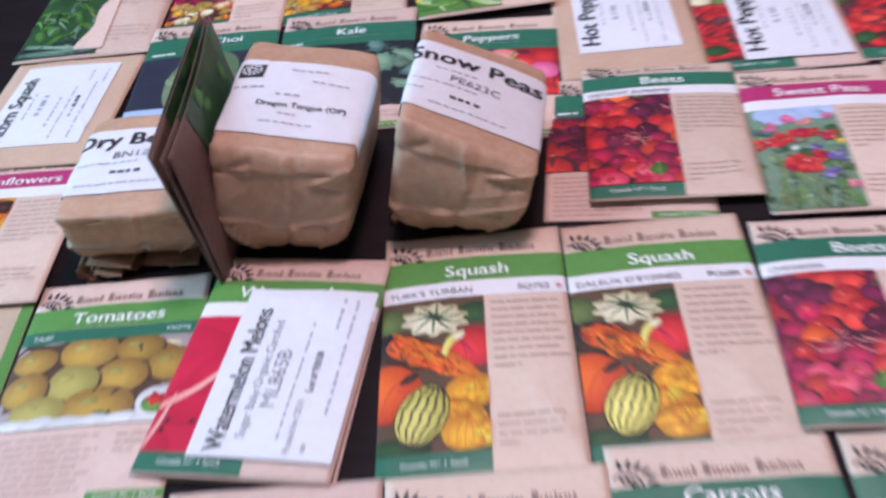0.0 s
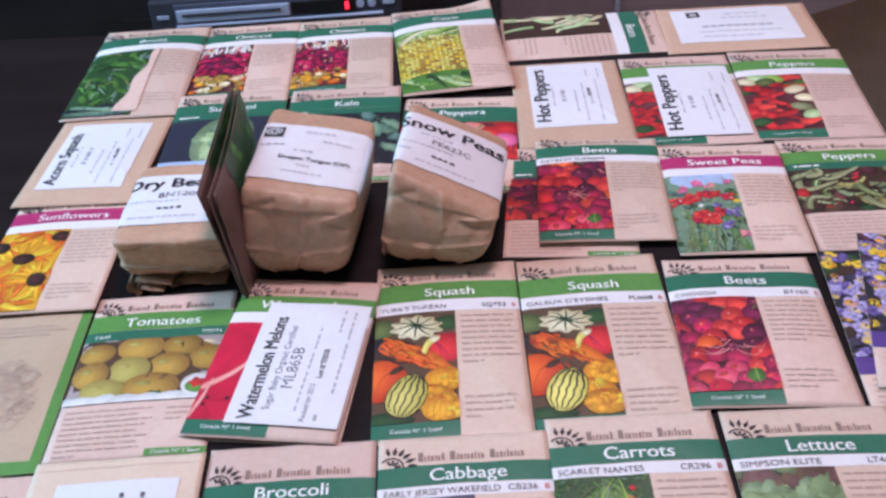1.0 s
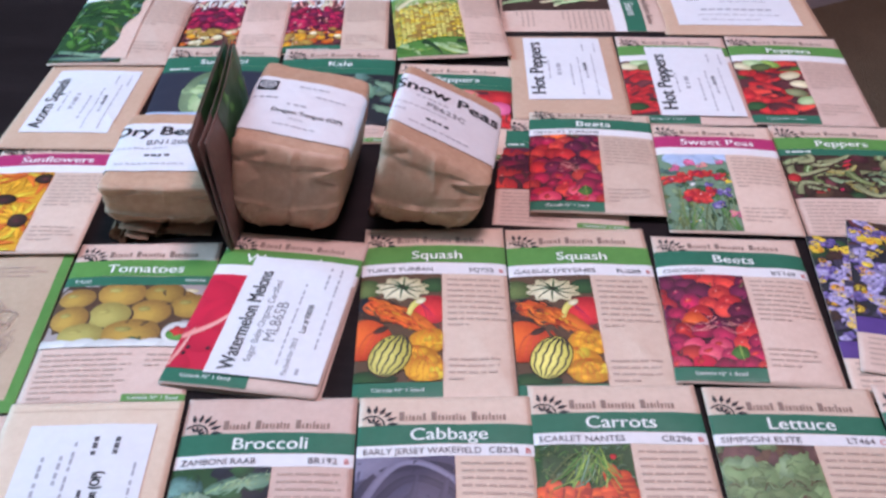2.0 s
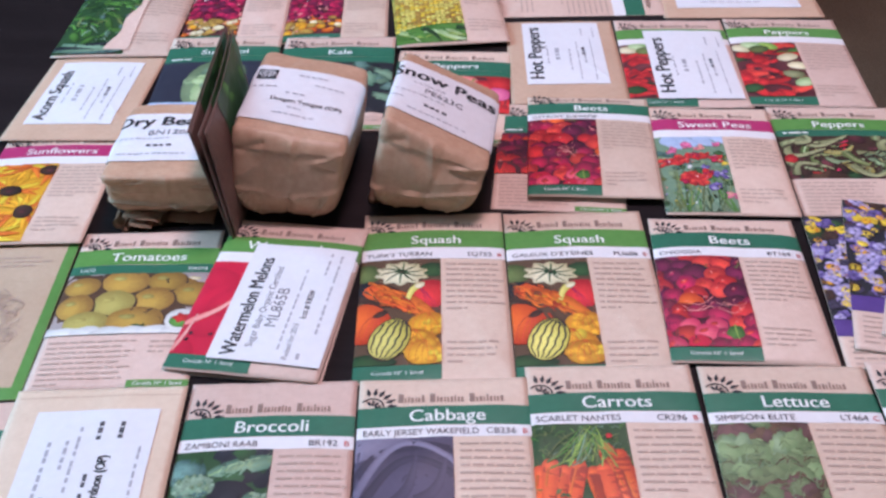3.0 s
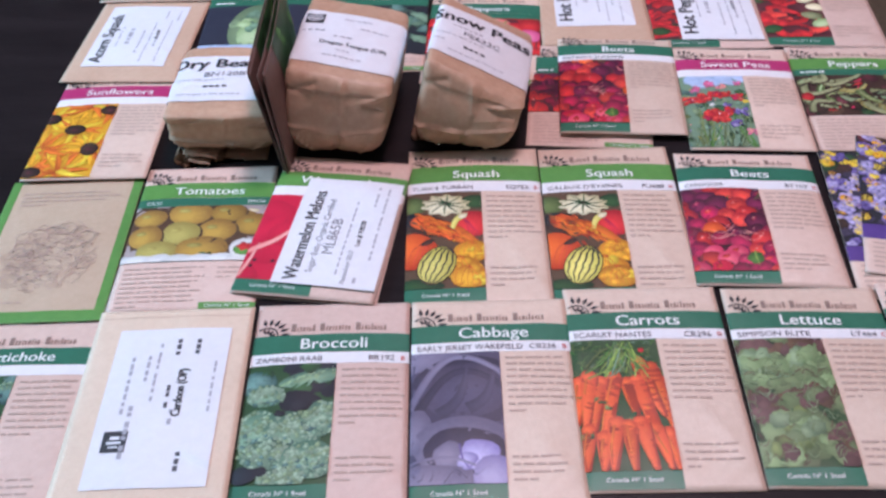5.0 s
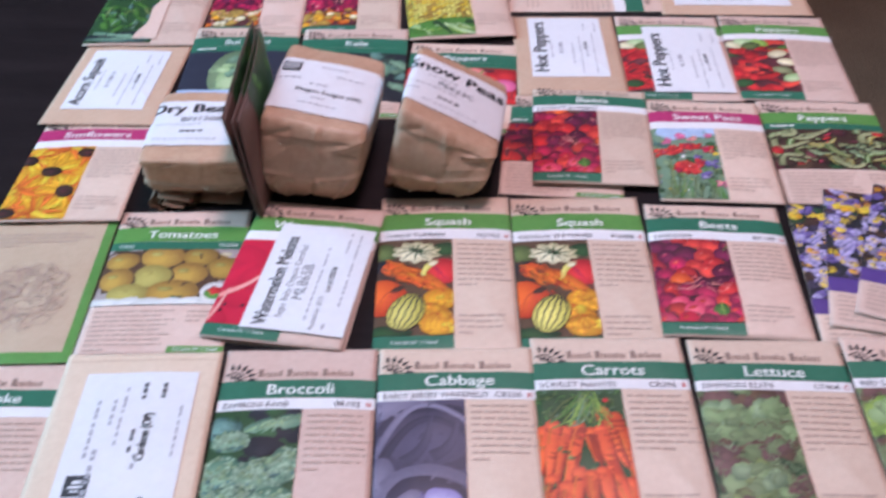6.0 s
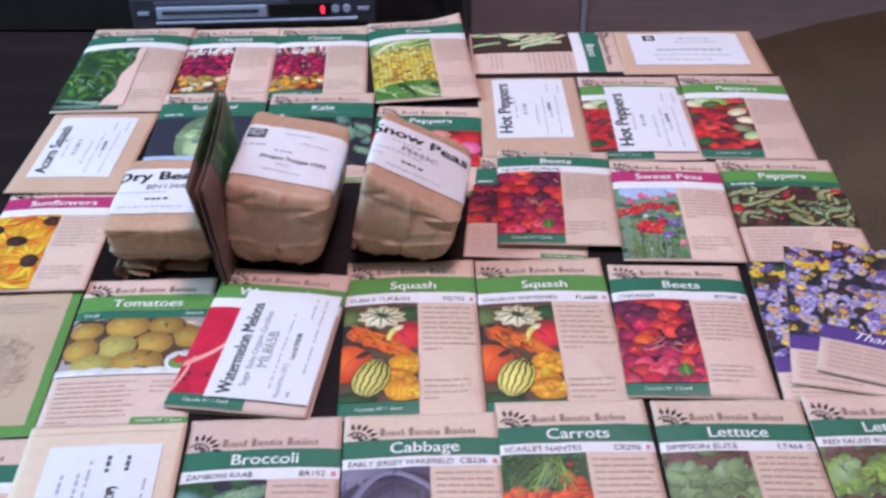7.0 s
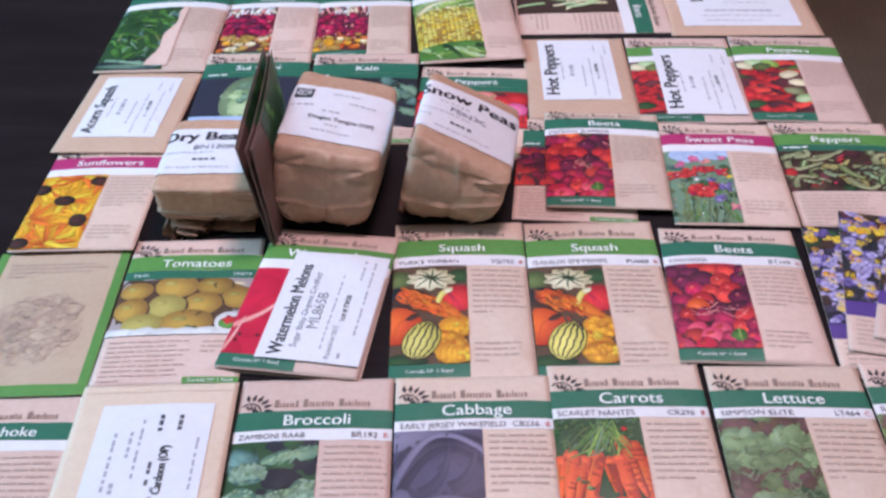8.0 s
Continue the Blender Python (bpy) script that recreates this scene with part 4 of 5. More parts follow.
        for k in range(130):
            x, y = u(0.0, 1.0), u(0.10, 0.98)
            a = u(-0.6, 3.6)
            p.curve(x, y, x + 0.13 * math.cos(a), y - 0.11 * math.sin(a) / tall, u(-0.5, 0.5), u(0.008, 0.016), I[g(("herb", "herb", "fern", "umber"))], 0.3, 6)
    elif kind == "tomatoes":
        p.blob(0.5, 0.5, 0.9, 0.4, I["umber"], 0, 0.1, 2)
        for k, (x, y, rx, ry, mat) in enumerate(((0.92, 0.16, 0.16, 0.12, "haze"), (0.80, 0.27, 0.13, 0.11, "ochre"), (0.42, 0.15, 0.16, 0.13, "ochre"), (0.70, 0.14, 0.13, 0.11, "ochre"), (0.13, 0.22, 0.12, 0.10, "ochre"), (0.90, 0.36, 0.14, 0.12, "ochre"),
                                                 (0.64, 0.47, 0.14, 0.13, "ochre"), (0.38, 0.51, 0.14, 0.13, "olive"), (0.13, 0.56, 0.12, 0.13, "ochre"), (0.24, 0.82, 0.15, 0.11, "olive"), (0.56, 0.80, 0.19, 0.14, "ochre"))):
            p.blob(x + 0.01, y + 0.02, rx * 1.06, ry * 1.06, I["umber"], 0, 0.04, k)
            p.blob(x, y, rx, ry, I[mat], 0, 0.03, k, 24)
            p.blob(x - rx * 0.3, y - ry * 0.45, rx * 0.30, ry * 0.18, I["cream" if k == 0 else "olive"], 0, 0.1, k)
        for x, y in ((0.60, 0.90), ):
            for k in range(5):
                a = k * 1.26
                p.curve(x, y, x + 0.07 * math.cos(a), y + 0.055 * math.sin(a), 0.2, 0.028, I["forest"])
        for k in range(8):
            p.blob(k / 7, 1.0, 0.13, 0.07, I["white"], 0, 0.12, k)
        p.blob(0.86, 0.80, 0.105, 0.105, I["white"], 0, 0.0, 0, 28)
        p.blob(0.86, 0.82, 0.075, 0.06, I["leaf"], 0, 0.0, 0, 28)
        p.blob(0.86, 0.77, 0.06, 0.05, I["scarlet"], 0, 0.0, 0, 28, 5, 0.35)
    elif kind == "melon":
        for k in range(10):
            p.blob(u(0, 1), u(0, 1), u(0.2, 0.4), u(0.1, 0.3), I["rouge"], u(0, 180), 0.1, k)
        # Pale streaks: gloss along a crease of the packet, put into the ink.
        p.curve(0.0, 0.70, 0.62, 0.28, 0.08, 0.10, I["blush"], 0.1)
        p.curve(0.0, 0.98, 0.12, 0.60, 0.05, 0.06, I["blush"], 0.3)
        for k in range(4):
            p.blob(0.15 + 0.22 * (k % 3) + u(-0.03, 0.03), 0.80 + 0.06 * (k // 3), 0.022, 0.03, I["night"], u(0, 60))
    elif kind == "sunflowers":
        heads = ((0.06, 0.20), (0.50, 0.38), (0.92, 0.10), (0.10, 0.62), (0.60, 0.02), (0.84, 0.66), (0.10, 0.93), (0.52, 0.92))
        for k, (x, y) in enumerate(heads):
            for i in range(17):
                a = i * 2 * math.pi / 17 + k
                p.curve(x, y, x + 0.42 * math.cos(a), y + 0.42 * math.sin(a) / tall, u(-0.1, 0.1), 0.12, I[g(("gold", "orange", "orange", "gold", "yellow"))], 0.2)
        for k, (x, y) in enumerate(heads):
            if k not in (3, 4, 7):
                p.blob(x, y, 0.165, 0.13, I["bark"], u(0, 90), 0.05, k)
                p.blob(x, y, 0.06, 0.045, I["wine"], 0, 0.1, k)
    elif kind == "sweetpeas":
        for k in range(12):
            p.blob(u(0.1, 1), u(-0.02, 0.14), 0.16, 0.10, I["sky"], u(0, 30), 0.1, k)
        for k in range(60):
            p.blob(u(0, 1), u(0.24, 1), u(0.05, 0.10), u(0.04, 0.09), I[g(("sage", "forest", "teal", "moss", "fern"))], u(0, 180), 0.25, k, 12)
        for k in range(46):
            x = u(0, 1)
            p.curve(x, 1.02, x + u(-0.35, 0.35), u(0.3, 0.75), u(-0.15, 0.15), u(0.014, 0.034), I[g(("moss", "sage", "forest", "fern", "leaf"))])
        flowers = [(0.45, 0.12, "pink", 0.8), (0.22, 0.20, "pink", 0.8), (0.62, 0.16, "blush", 0.7), (0.88, 0.12, "pink", 0.6), (0.12, 0.36, "scarlet", 1.0), (0.34, 0.34, "coral", 1.1), (0.52, 0.30, "scarlet", 1.1), (0.70, 0.28, "coral", 0.8), (0.84, 0.34, "scarlet", 1.0), (0.95, 0.40, "yellow", 0.5),
                   (0.40, 0.58, "scarlet", 1.3), (0.54, 0.62, "coral", 1.2), (0.66, 0.54, "scarlet", 1.0), (0.74, 0.70, "violet", 0.9), (0.86, 0.54, "violet", 0.9), (0.94, 0.82, "pink", 0.7), (0.66, 0.44, "violet", 0.6), (0.44, 0.44, "white", 0.4)]
        for k, (x, y, mat, big) in enumerate(flowers):
            for i in range(13):
                other = {"scarlet": "coral", "coral": "scarlet", "pink": "blush", "violet": "lilac", "blush": "pink"}.get(mat, mat)
                p.blob(x + u(-0.085, 0.085) * big, y + u(-0.045, 0.045) * big, u(0.03, 0.065) * big, u(0.025, 0.05) * big, I[g((mat, mat, other, "crimson" if mat == "scarlet" else mat))], u(0, 180), 0.25, k + i, 12)
        for k in range(24):
            p.blob(u(0, 1), u(0.2, 0.95), u(0.010, 0.022), u(0.008, 0.016), I[g(("white", "blush", "lilac", "mint", "yellow"))], u(0, 180), 0.2, k, 8)
    elif kind in ("peppers", "redpeppers"):
        for k in range(10):
            p.blob(u(0, 1), u(0, 1), u(0.1, 0.2), u(0.08, 0.15), I[g(("forest", "bark", "wine", "leaf"))], u(0, 180), 0.1, k)
        for k in range(22):
            x, y = u(-0.1, 0.80), 0.12 + 0.84 * k / 21
            dx, dy, bend, wide = u(0.25, 0.5), u(-0.12, 0.12), u(-0.2, 0.2), u(0.17, 0.27)
            p.curve(x + 0.01, y + 0.02, x + dx, y + dy + 0.02, bend, wide * 1.15, I["wine"], 0.4)
            p.blob(x, y, wide * 0.5, wide * 0.5, I["scarlet"], 0, 0.1, k)
            p.curve(x, y, x + dx, y + dy, bend, wide, I[g(("scarlet", "scarlet", "coral", "wine"))], 0.4)
            if k % 3 == 0:
                p.curve(x + 0.05, y - 0.02, x + 0.16, y + dy * 0.3 - 0.02, 0.1, 0.02, I["coral"])
        if kind == "peppers":
            for x, y, mat in ((0.12, 0.12, "cream"), (0.55, 0.08, "lime"), (0.92, 0.46, "cream"), (0.92, 0.76, "mint"), (0.30, 0.06, "mint"), (0.80, 0.62, "celery"), (0.80, 0.30, "cream"), (0.40, 0.14, "moss"), (0.12, 0.86, "forest")):
                p.blob(x, y, 0.17, 0.12, I[mat], u(-30, 30), 0.06, x)
        else:
            for x, y in ((0.62, 0.20), (0.80, 0.30), (0.92, 0.2), (0.70, 0.45), (0.9, 0.5)):
                p.blob(x, y, 0.11, 0.11, I[g(("scarlet", "blush", "pink"))], 0, 0.06, x)
            p.curve(0.70, 0.1, 0.78, 0.3, 0.3, 0.02, I["lime"])
    elif kind == "greenpeppers":
        for k in range(26):
            p.blob(u(0, 1), u(0, 1), u(0.05, 0.10), u(0.04, 0.07), I[g(("wine", "bark", "forest", "wine", "umber"))], u(0, 180), 0.15, k)
        for k in range(16):
            x, y = u(0, 1), u(0, 1)
            p.curve(x, y, x + u(-0.12, 0.12), y + u(-0.12, 0.12), u(-0.4, 0.4), 0.035, I[g(("crimson", "wine", "scarlet"))], 0.3)
        for k in range(30):
            x, y = u(-0.1, 0.95), u(0.02, 0.95)
            a, bend, wide = u(-0.7, 0.9), u(-0.8, 0.8), u(0.050, 0.075)
            x1, y1 = x + 0.30 * math.cos(a), y + 0.5 * math.sin(a)
            p.curve(x + 0.008, y + 0.02, x1 + 0.008, y1 + 0.02, bend, wide * 1.2, I["bark"], 0.4)
            p.curve(x, y, x1, y1, bend, wide, I[g(("celery", "celery", "moss", "fern", "celery", "olive"))], 0.35)
            p.curve(x, y - 0.01, x1, y1 - 0.01, bend, wide * 0.25, I["mint" if r() < 0.4 else "celery"], 0.3)
        p.blob(0.05, 0.55, 0.05, 0.06, I["scarlet"], 0)
        p.blob(0.93, 0.10, 0.05, 0.03, I["scarlet"], 0)
    elif kind == "shaded_leaves":
        # Plain greens kept dark, with the standing packets' shade in the ink.
        for k in range(26):
            x, y = u(0, 1), u(0, 1)
            p.blob(x, y, u(0.05, 0.12), u(0.03, 0.07), I[g(("forest", "forest", "leaf", "forest"))], u(0, 180), 0.2, k, 14)
    elif kind == "kale":
        for k in range(46):
            x, y = u(0, 1), u(0.05, 1)
            p.blob(x, y, u(0.07, 0.16), u(0.05, 0.1), I[g(("teal", "night", "teal", "sage"))], u(0, 180), 0.2, k, 26, 8, 0.3)
            p.curve(x - 0.08, y, x + 0.1, y + u(-0.05, 0.05), 0.15, 0.012, I["sage"])
    elif kind == "suichoi":
        p.blob(0.50, 0.44, 0.27, 0.40, I["fern"], 8, 0.05, 2, 26)
        p.blob(0.48, 0.62, 0.16, 0.22, I["mint"], 0, 0.05, 3)
        for k in range(16):
            p.blob(0.5 + u(-0.20, 0.20), 0.32 + u(-0.14, 0.20), u(0.05, 0.10), u(0.04, 0.08), I[g(("fern", "mint", "fern", "sage"))], u(0, 180), 0.2, k, 20, 6, 0.2)
        p.curve(-0.05, 0.90, 1.05, 0.92, 0.02, 0.16, I["sky"], 1.0)
        p.curve(-0.05, 0.99, 1.05, 1.0, 0.02, 0.10, I["violet"], 1.0)
    elif kind == "pansies":
        for k in range(30):
            p.blob(u(0, 1), u(0, 0.4), u(0.06, 0.11), u(0.05, 0.09), I[g(("bark", "forest", "night", "wine"))], u(0, 180), 0.1, k)
        for k in range(300):
            x, y = u(0, 1), u(0.0, 1)
            size = u(0.028, 0.048)
            tone = g(("violet", "lilac", "violet", "lilac", "slate", "lilac", "mauve", "bark", "lilac")) if y > 0.25 else g(("yellow", "bark", "night", "violet", "lilac", "wine"))
            for i in range(4):
                a = i * 1.57 + k
                p.blob(x + size * 0.6 * math.cos(a), y + size * 0.6 * math.sin(a) / tall, size * 0.75, size * 0.62, I[tone], u(0, 180), 0.1, k + i, 12)
            if r() < 0.5:
                p.blob(x, y + size * 0.2, size * 1.0, size * 0.8, I[g(("yellow", "gold", "yellow"))], u(0, 30), 0.15, k, 12)
            p.blob(x, y, size * 0.22, size * 0.2, I["night"], 0, 0.1, k, 10)
    print_part = part("picture", p.finish(), p.mats, ob, "printed colour photograph")
    print_part["kind"] = "stuff"


def at(x, y, turn=0.0):
    return pose(x, y, 0, 0, 0, turn)


# Farthest row
beans = packet(at(-0.2234, 0.2800, 2.7), "large tan seed packet with a photograph of green bush beans", "Beans", GREEN, "beans", 0.093, 0.163, 0.007, 0.0015, 0.0020, seed=1, picture_width=0.60, footer=False)
bean_sheet = Sheet(0.093, 0.163, 0.007, 0.0015, 0.0020, seed=1)
fold = bmesh.new()
fold_rows = [[fold.verts.new(bean_sheet.place(edge + (0.64 - edge) * i / 4, v, 0.0008 if i else 0.0011)) for i in range(5)]
             for v, edge in ((0.32 + 0.64 * k / 16, 0.60 - 0.15 * (k / 16) ** 1.4 - 0.02 * math.sin(k * 0.9)) for k in range(17))]
for above, below in zip(fold_rows, fold_rows[1:]):
    for i in range(4):
        fold.faces.new((above[i], below[i], below[i + 1], above[i + 1]))
part("paper_fold", fold, PAPER, beans, "creased tan paper beside the picture", smooth=True)
packet(at(-0.1365, 0.2955, 3.9), "tan seed packet with a photograph of red and yellow onions", "Onions", GREEN, "onions", 0.082, 0.140, 0.003, seed=2)
packet(at(-0.0538, 0.2990, 4.0), "tan onion seed packet tucked under the corn packet", "Onions", GREEN, "onions", 0.083, 0.142, 0.003, seed=3)
packet(at(0.0355, 0.2960, 7.5), "large bulging tan corn seed packet with a lifted corner", "Corn", GREEN, "corn", 0.088, 0.157, 0.007, 0.0040, 0.0040, curl=0.005, seed=4, picture_width=0.62, footer=False)
packet(at(0.1480, 0.3170, -87.5), "tan seed packet laid sideways with pale wax beans", "Beans", GREEN, "waxbeans", 0.081, 0.136, 0.003, seed=5, footer=False)
# Second row
packet(at(-0.1293, 0.1630, 3.2), "tan seed packet with a photograph of pale green chinese cabbage", "Sui Choi", GREEN, "suichoi", 0.086, 0.134, 0.0025, 0.0035, 0.0, seed=6, style="wide", picture_end=0.84)
packet(at(-0.0410, 0.1630, 1.9), "tan kale seed packet with dark blue-green leaves", "Kale", GREEN, "kale", 0.086, 0.134, 0.0025, 0.0035, 0.0, seed=7, style="wide", picture_end=0.84)
packet(at(0.0455, 0.1470, -1.4), "tan pepper seed packet partly hidden behind the paper bags", "Peppers", GREEN, "redpeppers", 0.086, 0.134, 0.0022, seed=8, style="wide")
hot = packet(at(0.2161, 0.2000, 0.9), "tan pepper seed packet with a white paper label stuck on", "Peppers", LIME, "peppers", 0.0855, 0.138, 0.0025, seed=9, text=False)
packet(at(0.3023, 0.2030, -0.9), "tan seed packet with red, white and green peppers", "Peppers", LIME, "peppers", 0.087, 0.138, 0.0025, seed=10)
# Third row
packet(at(-0.2102, 0.0252, 3.5), "tan sunflower seed packet with a magenta title band", "Sunflowers", MAGENTA, "sunflowers", 0.081, 0.128, 0.0022, 0.0, 0.0030, seed=11, footer=False)
packet(at(0.1210, 0.0687, -3.0), "tan beet seed packet mostly covered by another one", "Beets", GREEN, "beets", 0.083, 0.128, 0.0015, seed=12, style="wide")
packet(at(0.1418, 0.0750, -0.9), "tan beet seed packet with red and orange beets", "Beets", GREEN, "beets", 0.0835, 0.121, 0.0040, 0.0045, 0.0045, seed=13, variety="DETROIT SUPREME", head=0.09)
packet(at(0.2238, 0.0618, -0.6), "tan sweet pea seed packet with a magenta title band", "Sweet Peas", MAGENTA, "sweetpeas", 0.081, 0.1225, 0.0035, 0.0040, 0.0020, seed=14, footer=False)
packet(at(0.3080, 0.0665, -0.2), "tan pepper seed packet with a wide picture of green peppers", "Peppers", LIME, "greenpeppers", 0.084, 0.126, 0.0022, 0.0020, seed=15, style="wide")
# Fourth row
packet(at(-0.1210, -0.0871, 3.7), "tan tomato seed packet with a wide picture of golden tomatoes", "Tomatoes", LIME, "tomatoes", 0.083, 0.132, 0.0022, seed=17, style="wide", variety="TAXI", code="TM774")
melon = packet(at(-0.0433, -0.0791, -5.7), "thick tan watermelon seed packet with a large white label", "Watermelon", LIME, "melon", 0.082, 0.130, 0.0025, 0.0022, 0.0030, seed=18, text=False)
packet(at(0.0452, -0.0717, 3.2), "tan squash seed packet with mixed gourds in the photograph", "Squash", LIME, "squash", 0.083, 0.145, 0.0030, seed=19, paper=BEIGE, variety="TURK'S TURBAN", code="SQ752")
packet(at(0.1290, -0.0690, 3.0), "tan squash seed packet with mixed gourds in the photograph", "Squash", LIME, "squash", 0.083, 0.145, 0.0026, 0.0004, seed=20, paper=BEIGE, variety="GALEUX D'EYSINES", code="PU688")
packet(at(0.2129, -0.0652, -0.5), "bulging tan beet seed packet with crimson and orange beets", "Beets", GREEN, "beets", 0.0850, 0.125, 0.0045, 0.0010, 0.0020, seed=21, variety="CHIOGGIA", code="BT169")
# Nearest row
packet(at(-0.1925, -0.2300, 4.0), "tan artichoke seed packet with a dark green band", "Artichoke", GREEN, "broccoli", title_size=0.0096, seed=22, thick=0.0012, head=0.146, band_high=0.094, strip_high=0.055)
packet(at(-0.0265, -0.2122, 3.45), "tan broccoli seed packet with a blue-green photograph", "Broccoli", GREEN, "broccoli", h=0.131, zt=0.0015, seed=23, variety="ZAMBONI RAAB", code="BR192", head=0.185, band_high=0.10, strip_high=0.06)
packet(at(0.0579, -0.2093, 3.4), "tan cabbage seed packet with a purple cabbage", "Cabbage", GREEN, "cabbage", 0.0835, 0.131, zt=0.0034, seed=24, paper=BEIGE, variety="EARLY JERSEY WAKEFIELD", code="CB236", head=0.146, band_high=0.094, strip_high=0.055)
packet(at(0.1397, -0.1985, 2.95), "tan carrot seed packet with bright orange carrots", "Carrots", GREEN, "carrots", h=0.133, zt=0.0034, seed=25, variety="SCARLET NANTES", code="CR296", head=0.146, band_high=0.094, strip_high=0.055)
packet(at(0.2250, -0.1950, 1.6), "tan lettuce seed packet with green and burgundy lettuce", "Lettuce", GREEN, "lettuce", h=0.131, zt=0.0026, seed=26, paper=BEIGE, grade="C", variety="SIMPSON ELITE", code="LT464", head=0.146, band_high=0.094, strip_high=0.055)
packet(at(0.3085, -0.1905, 1.0), "tan lettuce seed packet with pale green lettuce leaves", "Lettuce", GREEN, "redlettuce", zt=0.0032, zl=0.0008, seed=27, grade="C", variety="RED SALAD BOWL", head=0.146, band_high=0.094, strip_high=0.055)


# Paper labels
def sticker(s, ob, u0, v0, u1, v1, rows, turned=True, square=None, lift=0.0013, tilt=0.0):
    """A white paper label on a sheet. Rows: lettering (or a number: the length of a bar), across, along, size, bold, material."""
    bm = s.field(u0, v0, u1, v1, lift)
    face = part("label", bm, LABEL, ob, "white printed paper label")
    grey_bars, dark_bars = [], []
    for text, across, along, size, bold, mat, *wide in rows:
        bars = dark_bars if mat else grey_bars
        if turned:
            u, v = u0 + (u1 - u0) * across, v1 - (v1 - v0) * along
        else:
            u, v = u0 + (u1 - u0) * along, v0 + (v1 - v0) * across
        if isinstance(text, str):
            part("label_text", s.lettered(text, u, v, size, bold, turn=90 if turned else 0, lift=lift + 0.00015, width=wide[0] if wide else None), mat, face)["kind"] = "stuff"
        elif turned:
            n = max(1, round(text / 0.0050))
            for k in range(n):
                long = text / n / s.h
                bars.append((u - 0.8 * size / s.w, v - long * (k + 0.85 + 0.1 * math.sin(k * 2.3 + across * 9)), 0.8 * size / s.w, long * (0.66 + 0.16 * math.sin(k * 1.9 + along * 7))))
        else:
            n = max(1, round(text / 0.007))
            for k in range(n):
                long = text / n / s.w
                bars.append((u + long * k, v - size / s.h, long * 0.80, size / s.h))
    for bars, mat in ((grey_bars, TEXT_MID), (dark_bars, TEXT_DIM)):
        if bars:
            part("label_print", s.bars(bars, lift + 0.00015), mat, face, "bars of small print")["kind"] = "stuff"
    if square:
        part("label_square", s.bars([square], lift + 0.00015), TEXT_BLACK, face, "black square emblem")
        a, b, du, dv = square
        part("label_ring", s.bars([(a + du * 0.3, b + dv * 0.25, du * 0.4, dv * 0.16), (a + du * 0.2, b + dv * 0.5, du * 0.6, dv * 0.12), (a + du * 0.3, b + dv * 0.72, du * 0.4, dv * 0.08)], lift + 0.00025), LABEL, face)["kind"] = "stuff"
    return face


def small_rows(start):
    return [(0.034, start, 0.20, 0.0017, 0, None), (0.060, start + 0.10, 0.06, 0.0013, 0, None), (0.020, start + 0.19, 0.30, 0.0021, 0, None), (0.066, start + 0.28, 0.05, 0.0012, 0, None),
            (0.016, start + 0.19, 0.74, 0.0013, 0, None), (0.015, start + 0.185, 0.42, 0.0030, 0, TEXT_DIM), (0.018, start + 0.34, 0.72, 0.0013, 0, None)]


def envelope(m, label, w, h, mat, box, rows, seed, turned=True, square=None, thick=0.002, zt=0.0, zb=0.0):
    ob = root("seed_envelope", m, label, "envelope", "kraft seed envelopes")
    s = Sheet(w, h, thick, zt, zb, seed=seed)
    part("pouch", s.pouch(), mat, ob, smooth=True)
    part("flap_seam", s.bars([(0.03, 0.045, 0.94, 0.004)], 0.0001), KRAFT, ob)
    sticker(s, ob, *box, rows, turned, square, lift=0.0004)
    return ob


HOT = [("Hot Peppers", 0.215, 0.07, 0.0150, 0.032, TEXT_BLACK, 0.084), (0.030, 0.30, 0.30, 0.0013, 0, None), (0.020, 0.44, 0.36, 0.0040, 0, None)] + small_rows(0.58)
envelope(at(0.1300, 0.2010, 2.0), "brown kraft envelope with a white hot pepper label", 0.085, 0.131, KRAFT, (0.15, 0.035, 0.86, 0.80), HOT, 31)
envelope(at(-0.2178, 0.1390, 0.8), "brown kraft envelope with a white acorn squash label", 0.0855, 0.125, KRAFT, (0.115, 0.09, 0.84, 0.84),
         [("Acorn Squash", 0.205, 0.055, 0.0130, 0.030, TEXT_BLACK, 0.074), (0.030, 0.30, 0.30, 0.0013, 0, None), (0.024, 0.44, 0.34, 0.0040, 0, None)] + small_rows(0.58), 32, zb=0.0028)
envelope(at(0.2775, 0.3185, 1.2), "brown kraft envelope lying crosswise with a white label", 0.129, 0.087, KRAFT, (0.10, 0.08, 0.88, 0.82),
         [(0.030, 0.20, 0.45, 0.0016, 0, None), (0.040, 0.32, 0.40, 0.0014, 0, None), (0.060, 0.58, 0.22, 0.0030, 0, None), (0.070, 0.72, 0.18, 0.0014, 0, None), (0.050, 0.86, 0.2, 0.0014, 0, None)], 33, False, (0.20, 0.14, 0.085, 0.13))
